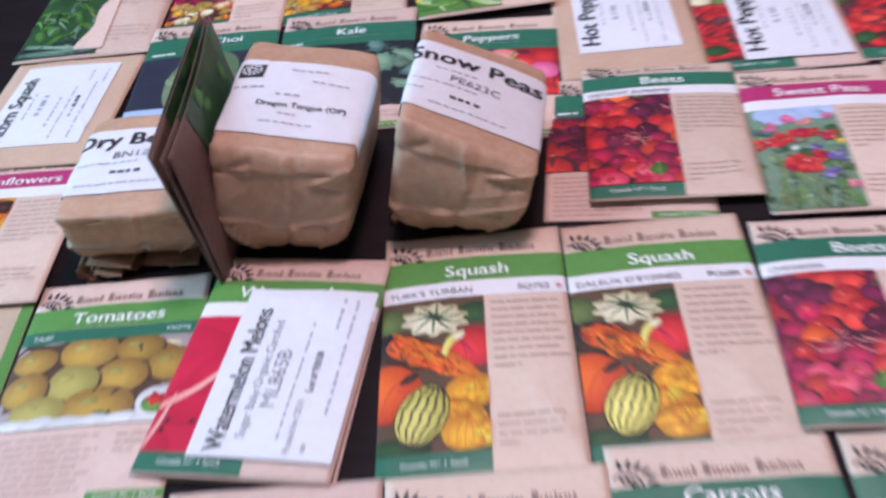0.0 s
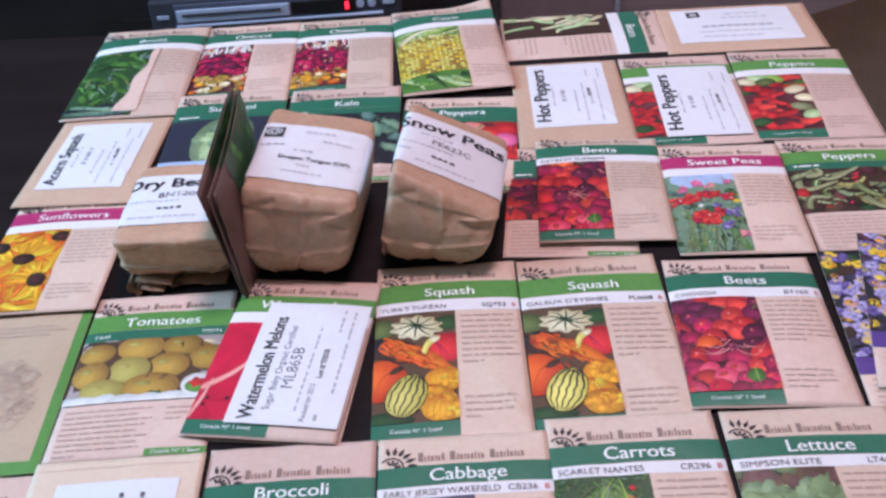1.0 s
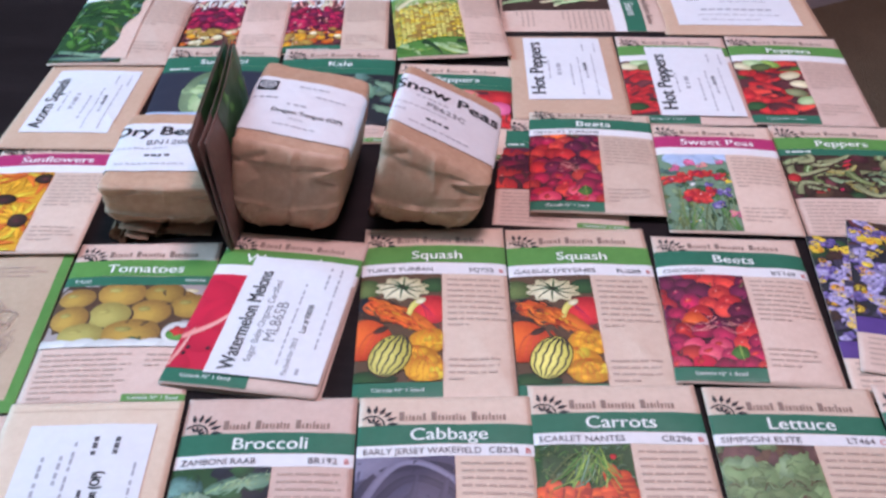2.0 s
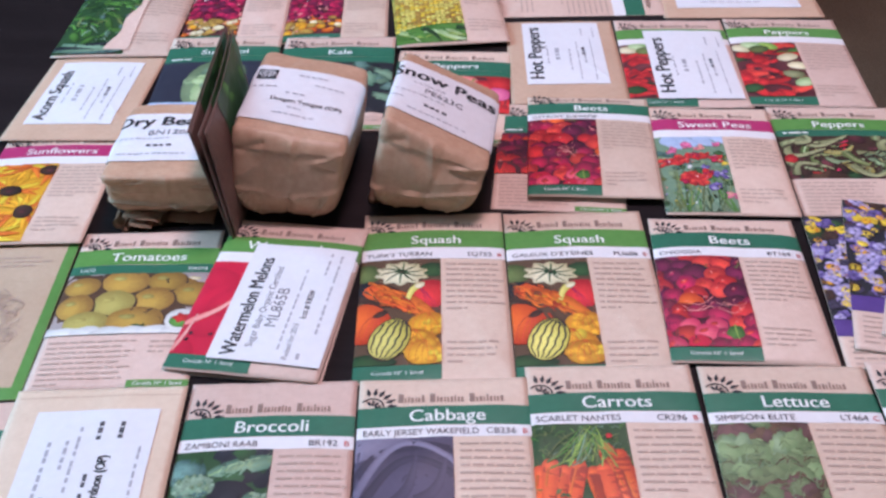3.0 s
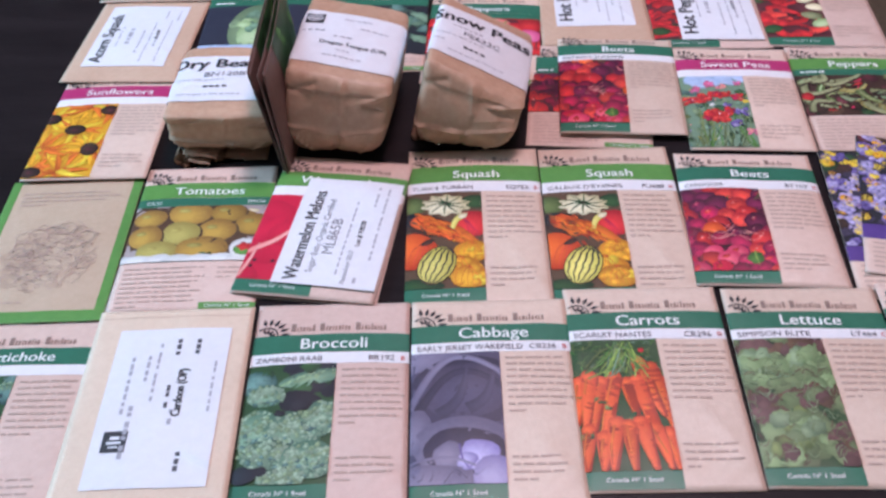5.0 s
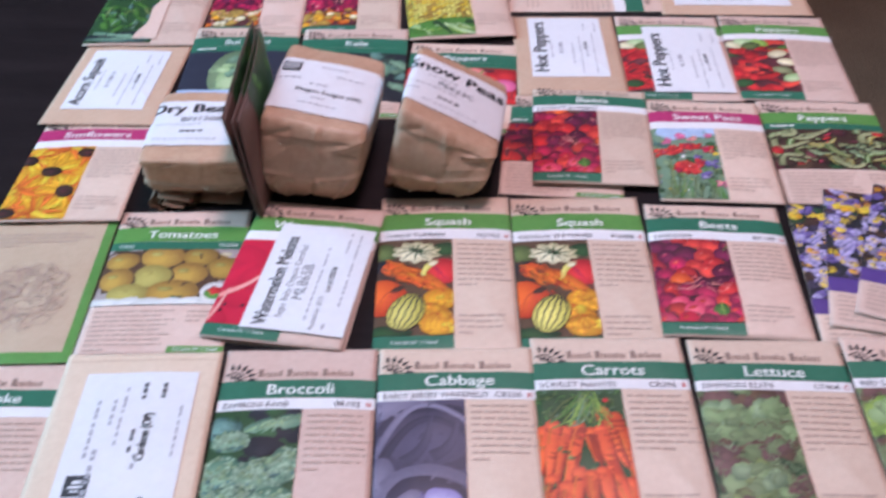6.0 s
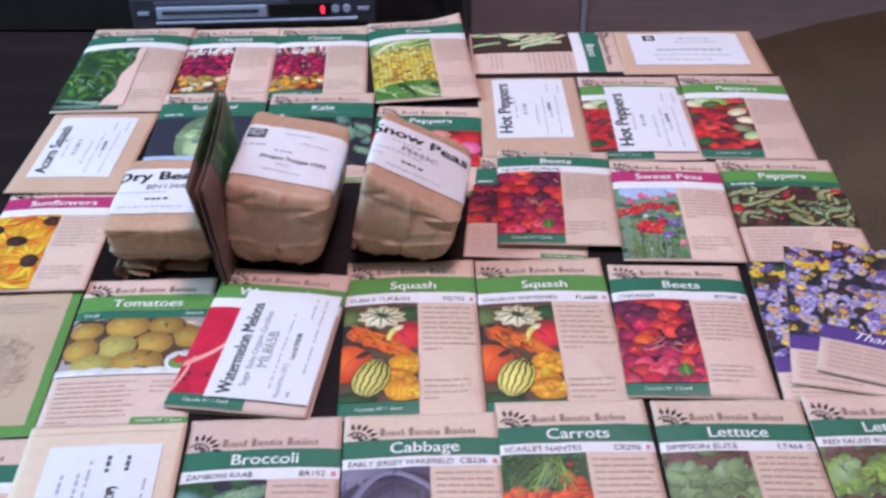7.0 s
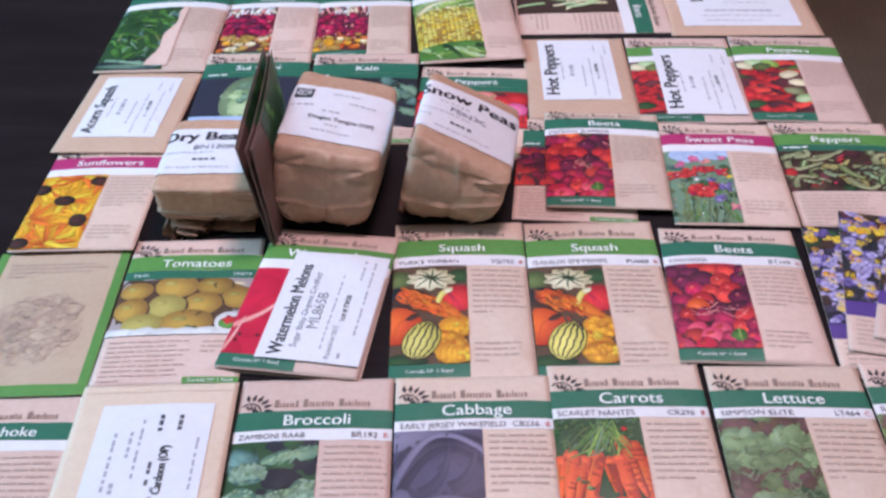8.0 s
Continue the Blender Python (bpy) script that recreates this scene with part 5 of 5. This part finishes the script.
envelope(at(-0.1110, -0.2185, 4.2), "pale kraft envelope with a large white label", 0.0845, 0.127, PALE, (0.17, 0.125, 0.875, 0.93),
         [(0.040, 0.20, 0.42, 0.0020, 0, None), (0.020, 0.34, 0.62, 0.0020, 0, None), (0.040, 0.42, 0.50, 0.0016, 0, None), (0.034, 0.28, 0.16, 0.0028, 0, None), ("Cardoon (OP)", 0.68, 0.41, 0.0066, 0.050, TEXT_BLACK, 0.031), (0.016, 0.56, 0.46, 0.0022, 0, TEXT_DIM),
          (0.013, 0.58, 0.80, 0.0028, 0, TEXT_DIM), (0.013, 0.75, 0.80, 0.0028, 0, TEXT_DIM), (0.036, 0.92, 0.42, 0.0014, 0, None), (0.010, 0.62, 0.36, 0.0024, 0, None), (0.013, 0.75, 0.08, 0.0028, 0, TEXT_DIM)], 34, True, (0.235, 0.665, 0.14, 0.10), zt=0.0034, zb=0.0018)

def under_packet(m, label, seed):
    ob = root("seed_packet", m, label, "seed packet", "seed packets on the table")
    s = Sheet(0.082, 0.130, 0.0006, seed=seed)
    part("pouch", s.pouch(10, 14), PAPER, ob)
    part("title_band", s.field(0, 0.135, 1, 0.25), LIME, ob)


under_packet(pose(-0.0428, -0.0788, 0.0, 0, 0, -5.2), "tan seed packet lying under the watermelon packet", 71)

hot_sheet = Sheet(0.0855, 0.138, 0.0025, seed=9, creased=False)
sticker(hot_sheet, hot, 0.235, 0.17, 0.945, 0.93, HOT)
melon_sheet = Sheet(0.082, 0.130, 0.0025, 0.0022, 0.0030, seed=18, creased=False)
sticker(melon_sheet, melon, 0.255, 0.190, 0.985, 0.935,
        [("Watermelon Melons", 0.235, 0.03, 0.0115, 0.026, TEXT_BLACK, 0.081), ("Sugar Baby Organic Certified", 0.36, 0.10, 0.0056, 0.0, TEXT_GREY, 0.066), ("ML865B", 0.50, 0.26, 0.0092, 0.0, TEXT_GREY, 0.032),
         (0.066, 0.60, 0.10, 0.0012, 0, None), ("Lot # 93038", 0.735, 0.36, 0.0046, 0.014, TEXT_BLACK), ("Packed for 2013", 0.70, 0.03, 0.0042, 0.0, TEXT_GREY), (0.046, 0.88, 0.24, 0.0014, 0, None), (0.022, 0.78, 0.72, 0.0014, 0, None), (0.024, 0.88, 0.70, 0.0014, 0, None), (0.006, 0.80, 0.03, 0.0022, 0, None)])


# The back of a packet, the thank-you packets and the packets that stand on edge
def packet_back(m, label, w, h, seed):
    ob = root("seed_packet", m, label, "seed packet", "seed packets on the table")
    s = Sheet(w, h, 0.0018, seed=seed)
    part("pouch", s.pouch(), TAN, ob, smooth=True)
    for name, box in (("side_border", (0.93, 0.0, 1.0, 1.0)), ("side_border", (0.0, 0.0, 0.07, 1.0)), ("foot_border", (0.07, 0.935, 0.93, 1.0))):
        part(name, s.field(*box), LIME, ob, "green printed border")
    rng = random.Random(seed)
    p = Photo(s, 0.08, 0.28, 0.92, 0.90)
    for k in range(110):
        a, d = rng.uniform(0, 6.28), 0.36 * math.sqrt(rng.random())
        x, y = 0.48 + d * math.cos(a), 0.48 + d * math.sin(a) * p.pw / p.ph * 1.15
        r = rng.uniform(0.035, 0.085)
        b = rng.uniform(0, 6.28)
        p.stroke([(x + r * math.cos(b + t * 0.75) * (1 + 0.2 * math.cos(3 * t)), y + r * math.sin(b + t * 0.75) * p.pw / p.ph) for t in range(8)], 0.007, TEXT_FAINT, 0.6)
    part("line_drawing", p.finish(), p.mats, ob, "fine brown line drawing of plants")["kind"] = "stuff"
    lines(s, ob, 0.12, 0.10, 0.74, 4, 0.030, rng)
    lines(s, ob, 0.20, 0.875, 0.60, 1, 0.026, rng, name="foot_print")


packet_back(at(-0.2046, -0.1002, 4.4), "turned-over tan seed packet with green border and line drawing", 0.083, 0.128, 41)


def thanks_packet(m, label, seed, zt, zb):
    ob = root("seed_packet", m, label, "seed packet", "pansy packets in a fan")
    w, h = 0.085, 0.133
    s = Sheet(w, h, 0.0012, zt, zb, seed=seed)
    rng = random.Random(seed)
    part("pouch", s.pouch(), PAPER, ob, smooth=True)
    picture(s, ob, "pansies", 0, 0.0, 1, 0.68, rng)
    part("title_band", s.field(0, 0.68, 1, 0.775), PURPLE, ob)
    part("title", s.lettered("Thank you", 0.20, 0.745, 0.0105, 0.0, slant=0.45), TEXT_WHITE, ob, "white slanting script")
    lines(s, ob, 0.06, 0.80, 0.88, 6, 0.030, rng)


thanks_packet(pose(0.3025, -0.0695, 0, 0, 0, -2), "tan seed packet with a purple and yellow pansy photograph", 51, 0.0030, 0.0004)
thanks_packet(pose(0.3190, -0.0580, 0.0022, 0, 0, -11), "tan pansy thank-you packet lying on another one", 52, 0.0020, 0.0006)
thanks_packet(pose(0.3420, -0.0570, 0.0044, 0, 0, -19), "tan pansy thank-you packet on top of the fan", 53, 0.0010, 0.0006)


def edge_packet(x, y, lean, yaw, bow, fan, seed, kind, label):
    """A packet on its long edge, bowed along its length, its near top corner fanned out sideways."""
    upright = Matrix(((0, 0, 1, 0), (0, 1, 0, 0.064), (-1, 0, 0, 0.0388), (0, 0, 0, 1)))
    m = Matrix.Translation((x, y, 0)) @ Matrix.Rotation(radians(yaw), 4, "Z") @ Matrix.Rotation(radians(-lean), 4, "Y") @ upright
    ob = root("seed_packet", m, label, "seed packet", "seed packets standing on edge")
    s = Sheet(0.077, 0.128, 0.0007, seed=seed, wrinkle=0.0009, bow=bow, fan=fan)
    rng = random.Random(seed)
    part("pouch", s.pouch(), SHADED_PAPER, ob, smooth=True)
    part("title_band", s.field(0, 0.06, 1, 0.15), GREEN, ob)
    picture(s, ob, kind, 0.0, 0.15, 1.0, 0.74, rng)


edge_packet(-0.0790, -0.0262, 6.8, 4.7, -0.0030, -0.0042, 61, "shaded_leaves", "seed packet on edge between two paper bags, paper darkened for shade")
edge_packet(-0.0779, -0.0280, 6.7, 4.7, -0.0027, -0.0036, 64, "shaded_leaves", "seed packet bowed on its edge, paper darkened for shade")
edge_packet(-0.0761, -0.0310, 5.9, 4.5, 0.0034, -0.0012, 62, "shaded_leaves", "seed packet on edge among others, paper darkened for shade")
edge_packet(-0.0749, -0.0290, 5.8, 4.5, 0.0056, 0.0006, 63, "shaded_leaves", "seed packet on edge, paper and green picture darkened for shade")


# Paper bags
def fold_line(x, z, x0, z0, x1, z1, wide):
    """How near a place of the front lies to a crease, from 0 to 1."""
    dx, dz = x1 - x0, z1 - z0
    t = min(1.0, max(0.0, ((x - x0) * dx + (z - z0) * dz) / (dx * dx + dz * dz)))
    return math.exp(-math.hypot(x - x0 - t * dx, z - z0 - t * dz) / wide)


def bag_point(c, w, d, h, seed, taper, sag, lean, slant, tuck=0.55, toe=0.0, lift=0.0):
    """From the cube -1..1 to the soft, creased box of a filled bag whose folded bottom faces -y."""
    x, y, z = c
    n = max(abs(x), abs(y), abs(z))
    e = 17.0 - 10.5 * max(0.0, -z) ** 0.8
    where = Vector(c)
    k = n / max(1e-6, (abs(x) ** e + abs(y) ** e + abs(z) ** e) ** (1 / e)) if n else 1
    x, y, z = x * k, y * k, z * k
    up = (z + 1) / 2
    X = x * w / 2 * (1 + 0.04 * (1 - y * y) * (1 - 0.5 * z * z)) * (1 + taper * z)
    X *= 1 - 0.20 * max(0.0, 0.34 - up) - 2.2 * max(0.0, 0.20 - up) ** 2 - 0.035 * (1 - up)
    Y = y * d / 2
    if y < 0:
        Y += y * toe * 1.25 * math.sin(2.45 * (1 - up)) + -y * (tuck * h * max(0, 0.36 - up) - 0.05 * h * (1 - x * x) * up)
    Z = up * h * (1 - sag * (y + 1) / 2 * up) * (1 - slant * x * up)
    Z += 0.05 * h * (1 - x * x) * (1 - y * y) * max(0, z)
    X += lean * Z
    q = Vector((X * 30 + seed * 3.7, Y * 30, Z * 30))
    s = 0.0009 * noise.noise(q) + 0.0008 * abs(noise.noise(q * 1.5 + Vector((3, 1, 7)))) - 0.0005 * abs(noise.noise(q * 2.9 + Vector((8, 2, 5))))
    for k in range(7):
        a, b = 2.39996 * k + seed * 1.3, math.sin(k * 1.9 + seed)
        axis = Vector((math.cos(a), 0.5 * b, math.sin(a)))
        d0 = axis.dot(where) - 0.75 * math.sin(k * 2.7 + seed * 5.1)
        along = 0.5 + 0.5 * math.sin(3.1 * where.x + 2.3 * where.z + k * 1.7 + 2 * where.y)
        s += (0.0006 if where.z < 0.9 else 0.0003) * (1 if k % 2 else -0.6) * math.exp(-abs(d0) / 0.07) * along
    if y < -0.8:
        j = 0.12 * math.sin(seed * 2.9)
        for x0, z0, x1, z1, high in ((-0.95, -0.10 + j, 0.15 + j, -0.20, 0.0016), (0.15 + j, -0.20, 0.95, -0.02 - j, 0.0011), (0.05 + j, -0.25, -0.02, -0.85, -0.0013), (0.92, 0.78, 0.42 + j, 0.56, 0.0018), (0.42 + j, 0.56, 0.86, 0.42, -0.0012),
                                     (-0.9, 0.66, -0.45 + j, 0.84, -0.0010), (-0.85, -0.2, -0.5, -0.8, 0.0014), (0.8, -0.15, 0.55, -0.8, 0.0014), (0.1, 0.3, 0.05 + j, 0.9, 0.0008)):
            s += 1.5 * high * fold_line(x, z, x0, z0, x1, z1, 0.040)
    if y < -0.9:
        s += 0.0004 * (1 if z < -0.25 - 0.30 * x * x + 0.12 * noise.noise((x * 2, seed, 0)) else 0)
        s -= 0.0006 * math.exp(-((x - 0.12 - 0.1 * z) / 0.07) ** 2)
        s += 0.0010 * (1 if z > 0.72 + 0.05 * x else 0)
    nrm = Vector((x ** 5, y ** 5, z ** 5))
    nrm = nrm.normalized() if nrm.length > 1e-6 else Vector((0, 0, 1))
    out = Vector((X, Y, Z)) + nrm * (s + lift)
    out.z = max(0.0006, out.z)
    return out


def paper_bag(m, label, seed, rows, square, y0, y1, x0=-1.6, x1=1.25, loops=(), **shape):
    """Rows of the label: lettering or bar length (as parts of its width), u, v, size, bold, material."""
    ob = root("paper_bag", m, label, "paper bag", "filled paper bags")
    bm = bmesh.new()
    bmesh.ops.create_cube(bm, size=2)
    bmesh.ops.subdivide_edges(bm, edges=list(bm.edges), cuts=59, use_grid_fill=True)
    for v in bm.verts:
        v.co = bag_point(v.co, seed=seed, **shape)
    bmesh.ops.recalc_face_normals(bm, faces=list(bm.faces))
    part("bag", bm, BAG, ob, smooth=True)

    def wrap(u, v, lift):
        """A place of the label, 0..1 each way, on the bag: past the top's edges it runs down the sides."""
        x, y = x0 + (x1 - x0) * u, y1 + (y0 - y1) * v
        z = 1.0
        if x > 1:
            x, z = 1.0, 1 - (x - 1)
        elif x < -1:
            x, z = -1.0, 1 - (-1 - x)
        return bag_point((x, y, z), seed=seed, lift=lift, **shape)

    def grid(u0, v0, u1, v1, lift, nx, ny):
        g = bmesh.new()
        pts = [[g.verts.new(wrap(u0 + (u1 - u0) * i / nx, v0 + (v1 - v0) * j / ny, lift)) for i in range(nx + 1)] for j in range(ny + 1)]
        for j in range(ny):
            for i in range(nx):
                g.faces.new((pts[j][i], pts[j + 1][i], pts[j + 1][i + 1], pts[j][i + 1]))
        return g

    face = part("label", grid(0, 0, 1, 1, 0.0006, 44, 24), LABEL, ob, "white printed paper label", smooth=True)
    wide, deep = (x1 - x0) / 2 * shape["w"], (y1 - y0) / 2 * shape["d"]
    for text, u, v, size, bold, mat in rows:
        if isinstance(text, str):
            g = letters(text, size, bold)
            for q in g.verts:
                q.co = wrap(u + q.co.x / wide, v - q.co.y / deep, 0.0010 + q.co.z)
            part("label_text", g, mat, face)["kind"] = "stuff"
        else:
            words = max(1, round(text * wide / 0.0036))
            for k in range(words):
                start = u + text * k / words
                part("label_bar", grid(start, v - 0.7 * size / deep, start + text / words * (0.70 + 0.15 * math.sin(k * 2.1 + v * 9)), v, 0.0009, 4, 1), mat or TEXT_MID, face)
    if square:
        u, v, side = square
        part("label_square", grid(u, v, u + side / wide, v + side / deep, 0.0010, 4, 4), TEXT_BLACK, face, "black square emblem")
        ring = bmesh.new()
        for k in range(12):
            a, b = k * math.pi / 6, (k + 0.62) * math.pi / 6
            for near, far in ((0.10, 0.24), (0.30, 0.42)):
                ring.faces.new([ring.verts.new(wrap(u + side / wide * (0.5 + q * math.cos(c)), v + side / deep * (0.48 + q * math.sin(c)), 0.0013)) for q, c in ((near, a), (far, a), (far, b), (near, b))])
        part("label_ring", ring, LABEL, face, "pale broken rings")["kind"] = "stuff"
    fold = bmesh.new()
    rows_of = []
    for j in range(9):
        row = []
        for i in range(25):
            x = -0.84 + 1.68 * i / 24
            high = max(-0.80, -0.12 - 0.10 * x - 0.30 * x ** 4 + 0.10 * noise.noise((x * 3, seed, 5)))
            row.append(fold.verts.new(bag_point((x, -1.0, -0.88 + (high + 0.88) * j / 8), seed=seed, lift=0.0003 + 0.0002 * j / 8, **shape)))
        rows_of.append(row)
    for j in range(8):
        for i in range(24):
            fold.faces.new((rows_of[j][i], rows_of[j][i + 1], rows_of[j + 1][i + 1], rows_of[j + 1][i]))
    part("bottom_fold", fold, BAG, ob, "folded paper flap")
    for lx0, lx1, high, out in loops:
        g = bmesh.new()
        rims = []
        for i in range(29):
            a = 2 * math.pi * i / 28 * 0.94 + 2.6
            wob = 1 + 0.25 * noise.noise((a, seed, lx0 * 9))
            x = shape["w"] / 2 * ((lx0 + lx1) / 2 + (lx1 - lx0) / 2 * math.cos(a))
            z = max(0.0006, high / 2 + high / 2 * math.sin(a) * wob)
            y = -shape["d"] / 2 + 0.001 - out
            rims.append([g.verts.new((x, y + 0.014 * t / 3 - 0.0015 * math.sin(a * 2 + t), z + 0.0006 * math.sin(t * 2 + a * 3) * (z > 0.002))) for t in range(4)])
        for p, q in zip(rims, rims[1:]):
            for t in range(3):
                g.faces.new((p[t], q[t], q[t + 1], p[t + 1]))
        bmesh.ops.solidify(g, geom=list(g.faces), thickness=0.0005)
        part("folded_end", g, BAG, ob, "crumpled folded paper end", smooth=True)
    return ob


paper_bag(pose(-0.0450, 0.0445, 0, 0, 0, -3), "filled brown kraft paper bag with a white label on top", 1,
          [(0.20, 0.50, 0.15, 0.0016, 0, None), (0.20, 0.62, 0.30, 0.0016, 0, None), (0.13, 0.46, 0.52, 0.0018, 0, None), ("Dragon Tongue (OP)", 0.38, 0.66, 0.0048, 0.020, TEXT_BLACK), (0.10, 0.50, 0.75, 0.0012, 0, None), (0.26, 0.42, 0.86, 0.0012, 0, None), (0.17, 0.24, 0.44, 0.0022, 0, None), (0.03, 0.20, 0.70, 0.0024, 0, None)],
          (0.245, 0.09, 0.0115), -0.76, 0.50, w=0.066, tuck=0.22, toe=0.009, d=0.092, h=0.0575, taper=0.03, sag=-0.05, lean=0.10, slant=0.10)
paper_bag(pose(0.0370, 0.0510, 0, 0, 0, -5), "filled brown kraft paper bag leaning over, white label on top", 2,
          [("Snow Peas", 0.185, 0.30, 0.0156, 0.026, TEXT_BLACK), (0.22, 0.34, 0.40, 0.0014, 0, None), ("PE623C", 0.42, 0.56, 0.0078, 0.0, TEXT_GREY), (0.34, 0.24, 0.63, 0.0012, 0, None), (0.10, 0.22, 0.76, 0.0014, 0, None), (0.16, 0.44, 0.78, 0.0028, 0, TEXT_DIM), (0.40, 0.34, 0.90, 0.0012, 0, None)],
          None, -0.68, 0.66, loops=((-1.02, -0.55, 0.007, -0.003), (-0.90, 0.10, 0.0030, -0.006)), tuck=0.32, toe=0.010, w=0.066, d=0.090, h=0.051, taper=0.03, sag=0.05, lean=0.20, slant=0.30)
paper_bag(pose(-0.1215, 0.0320, 0, 0, 0, 2), "smaller filled brown kraft paper bag with a folded end", 3,
          [("Dry Beans", 0.175, 0.28, 0.0150, 0.026, TEXT_BLACK), ("BN120B", 0.40, 0.50, 0.0080, 0.0, TEXT_GREY), (0.36, 0.20, 0.58, 0.0012, 0, None), (0.16, 0.42, 0.73, 0.0028, 0, TEXT_DIM), (0.42, 0.26, 0.88, 0.0014, 0, None)],
          None, -0.62, 0.62, loops=((-0.92, -0.12, 0.0085, 0.007), (-0.75, -0.25, 0.0050, 0.010), (-0.20, 0.80, 0.0030, 0.004)), tuck=0.85, w=0.070, d=0.086, h=0.0345, taper=0.02, sag=0.0, lean=0.0, slant=0.0)
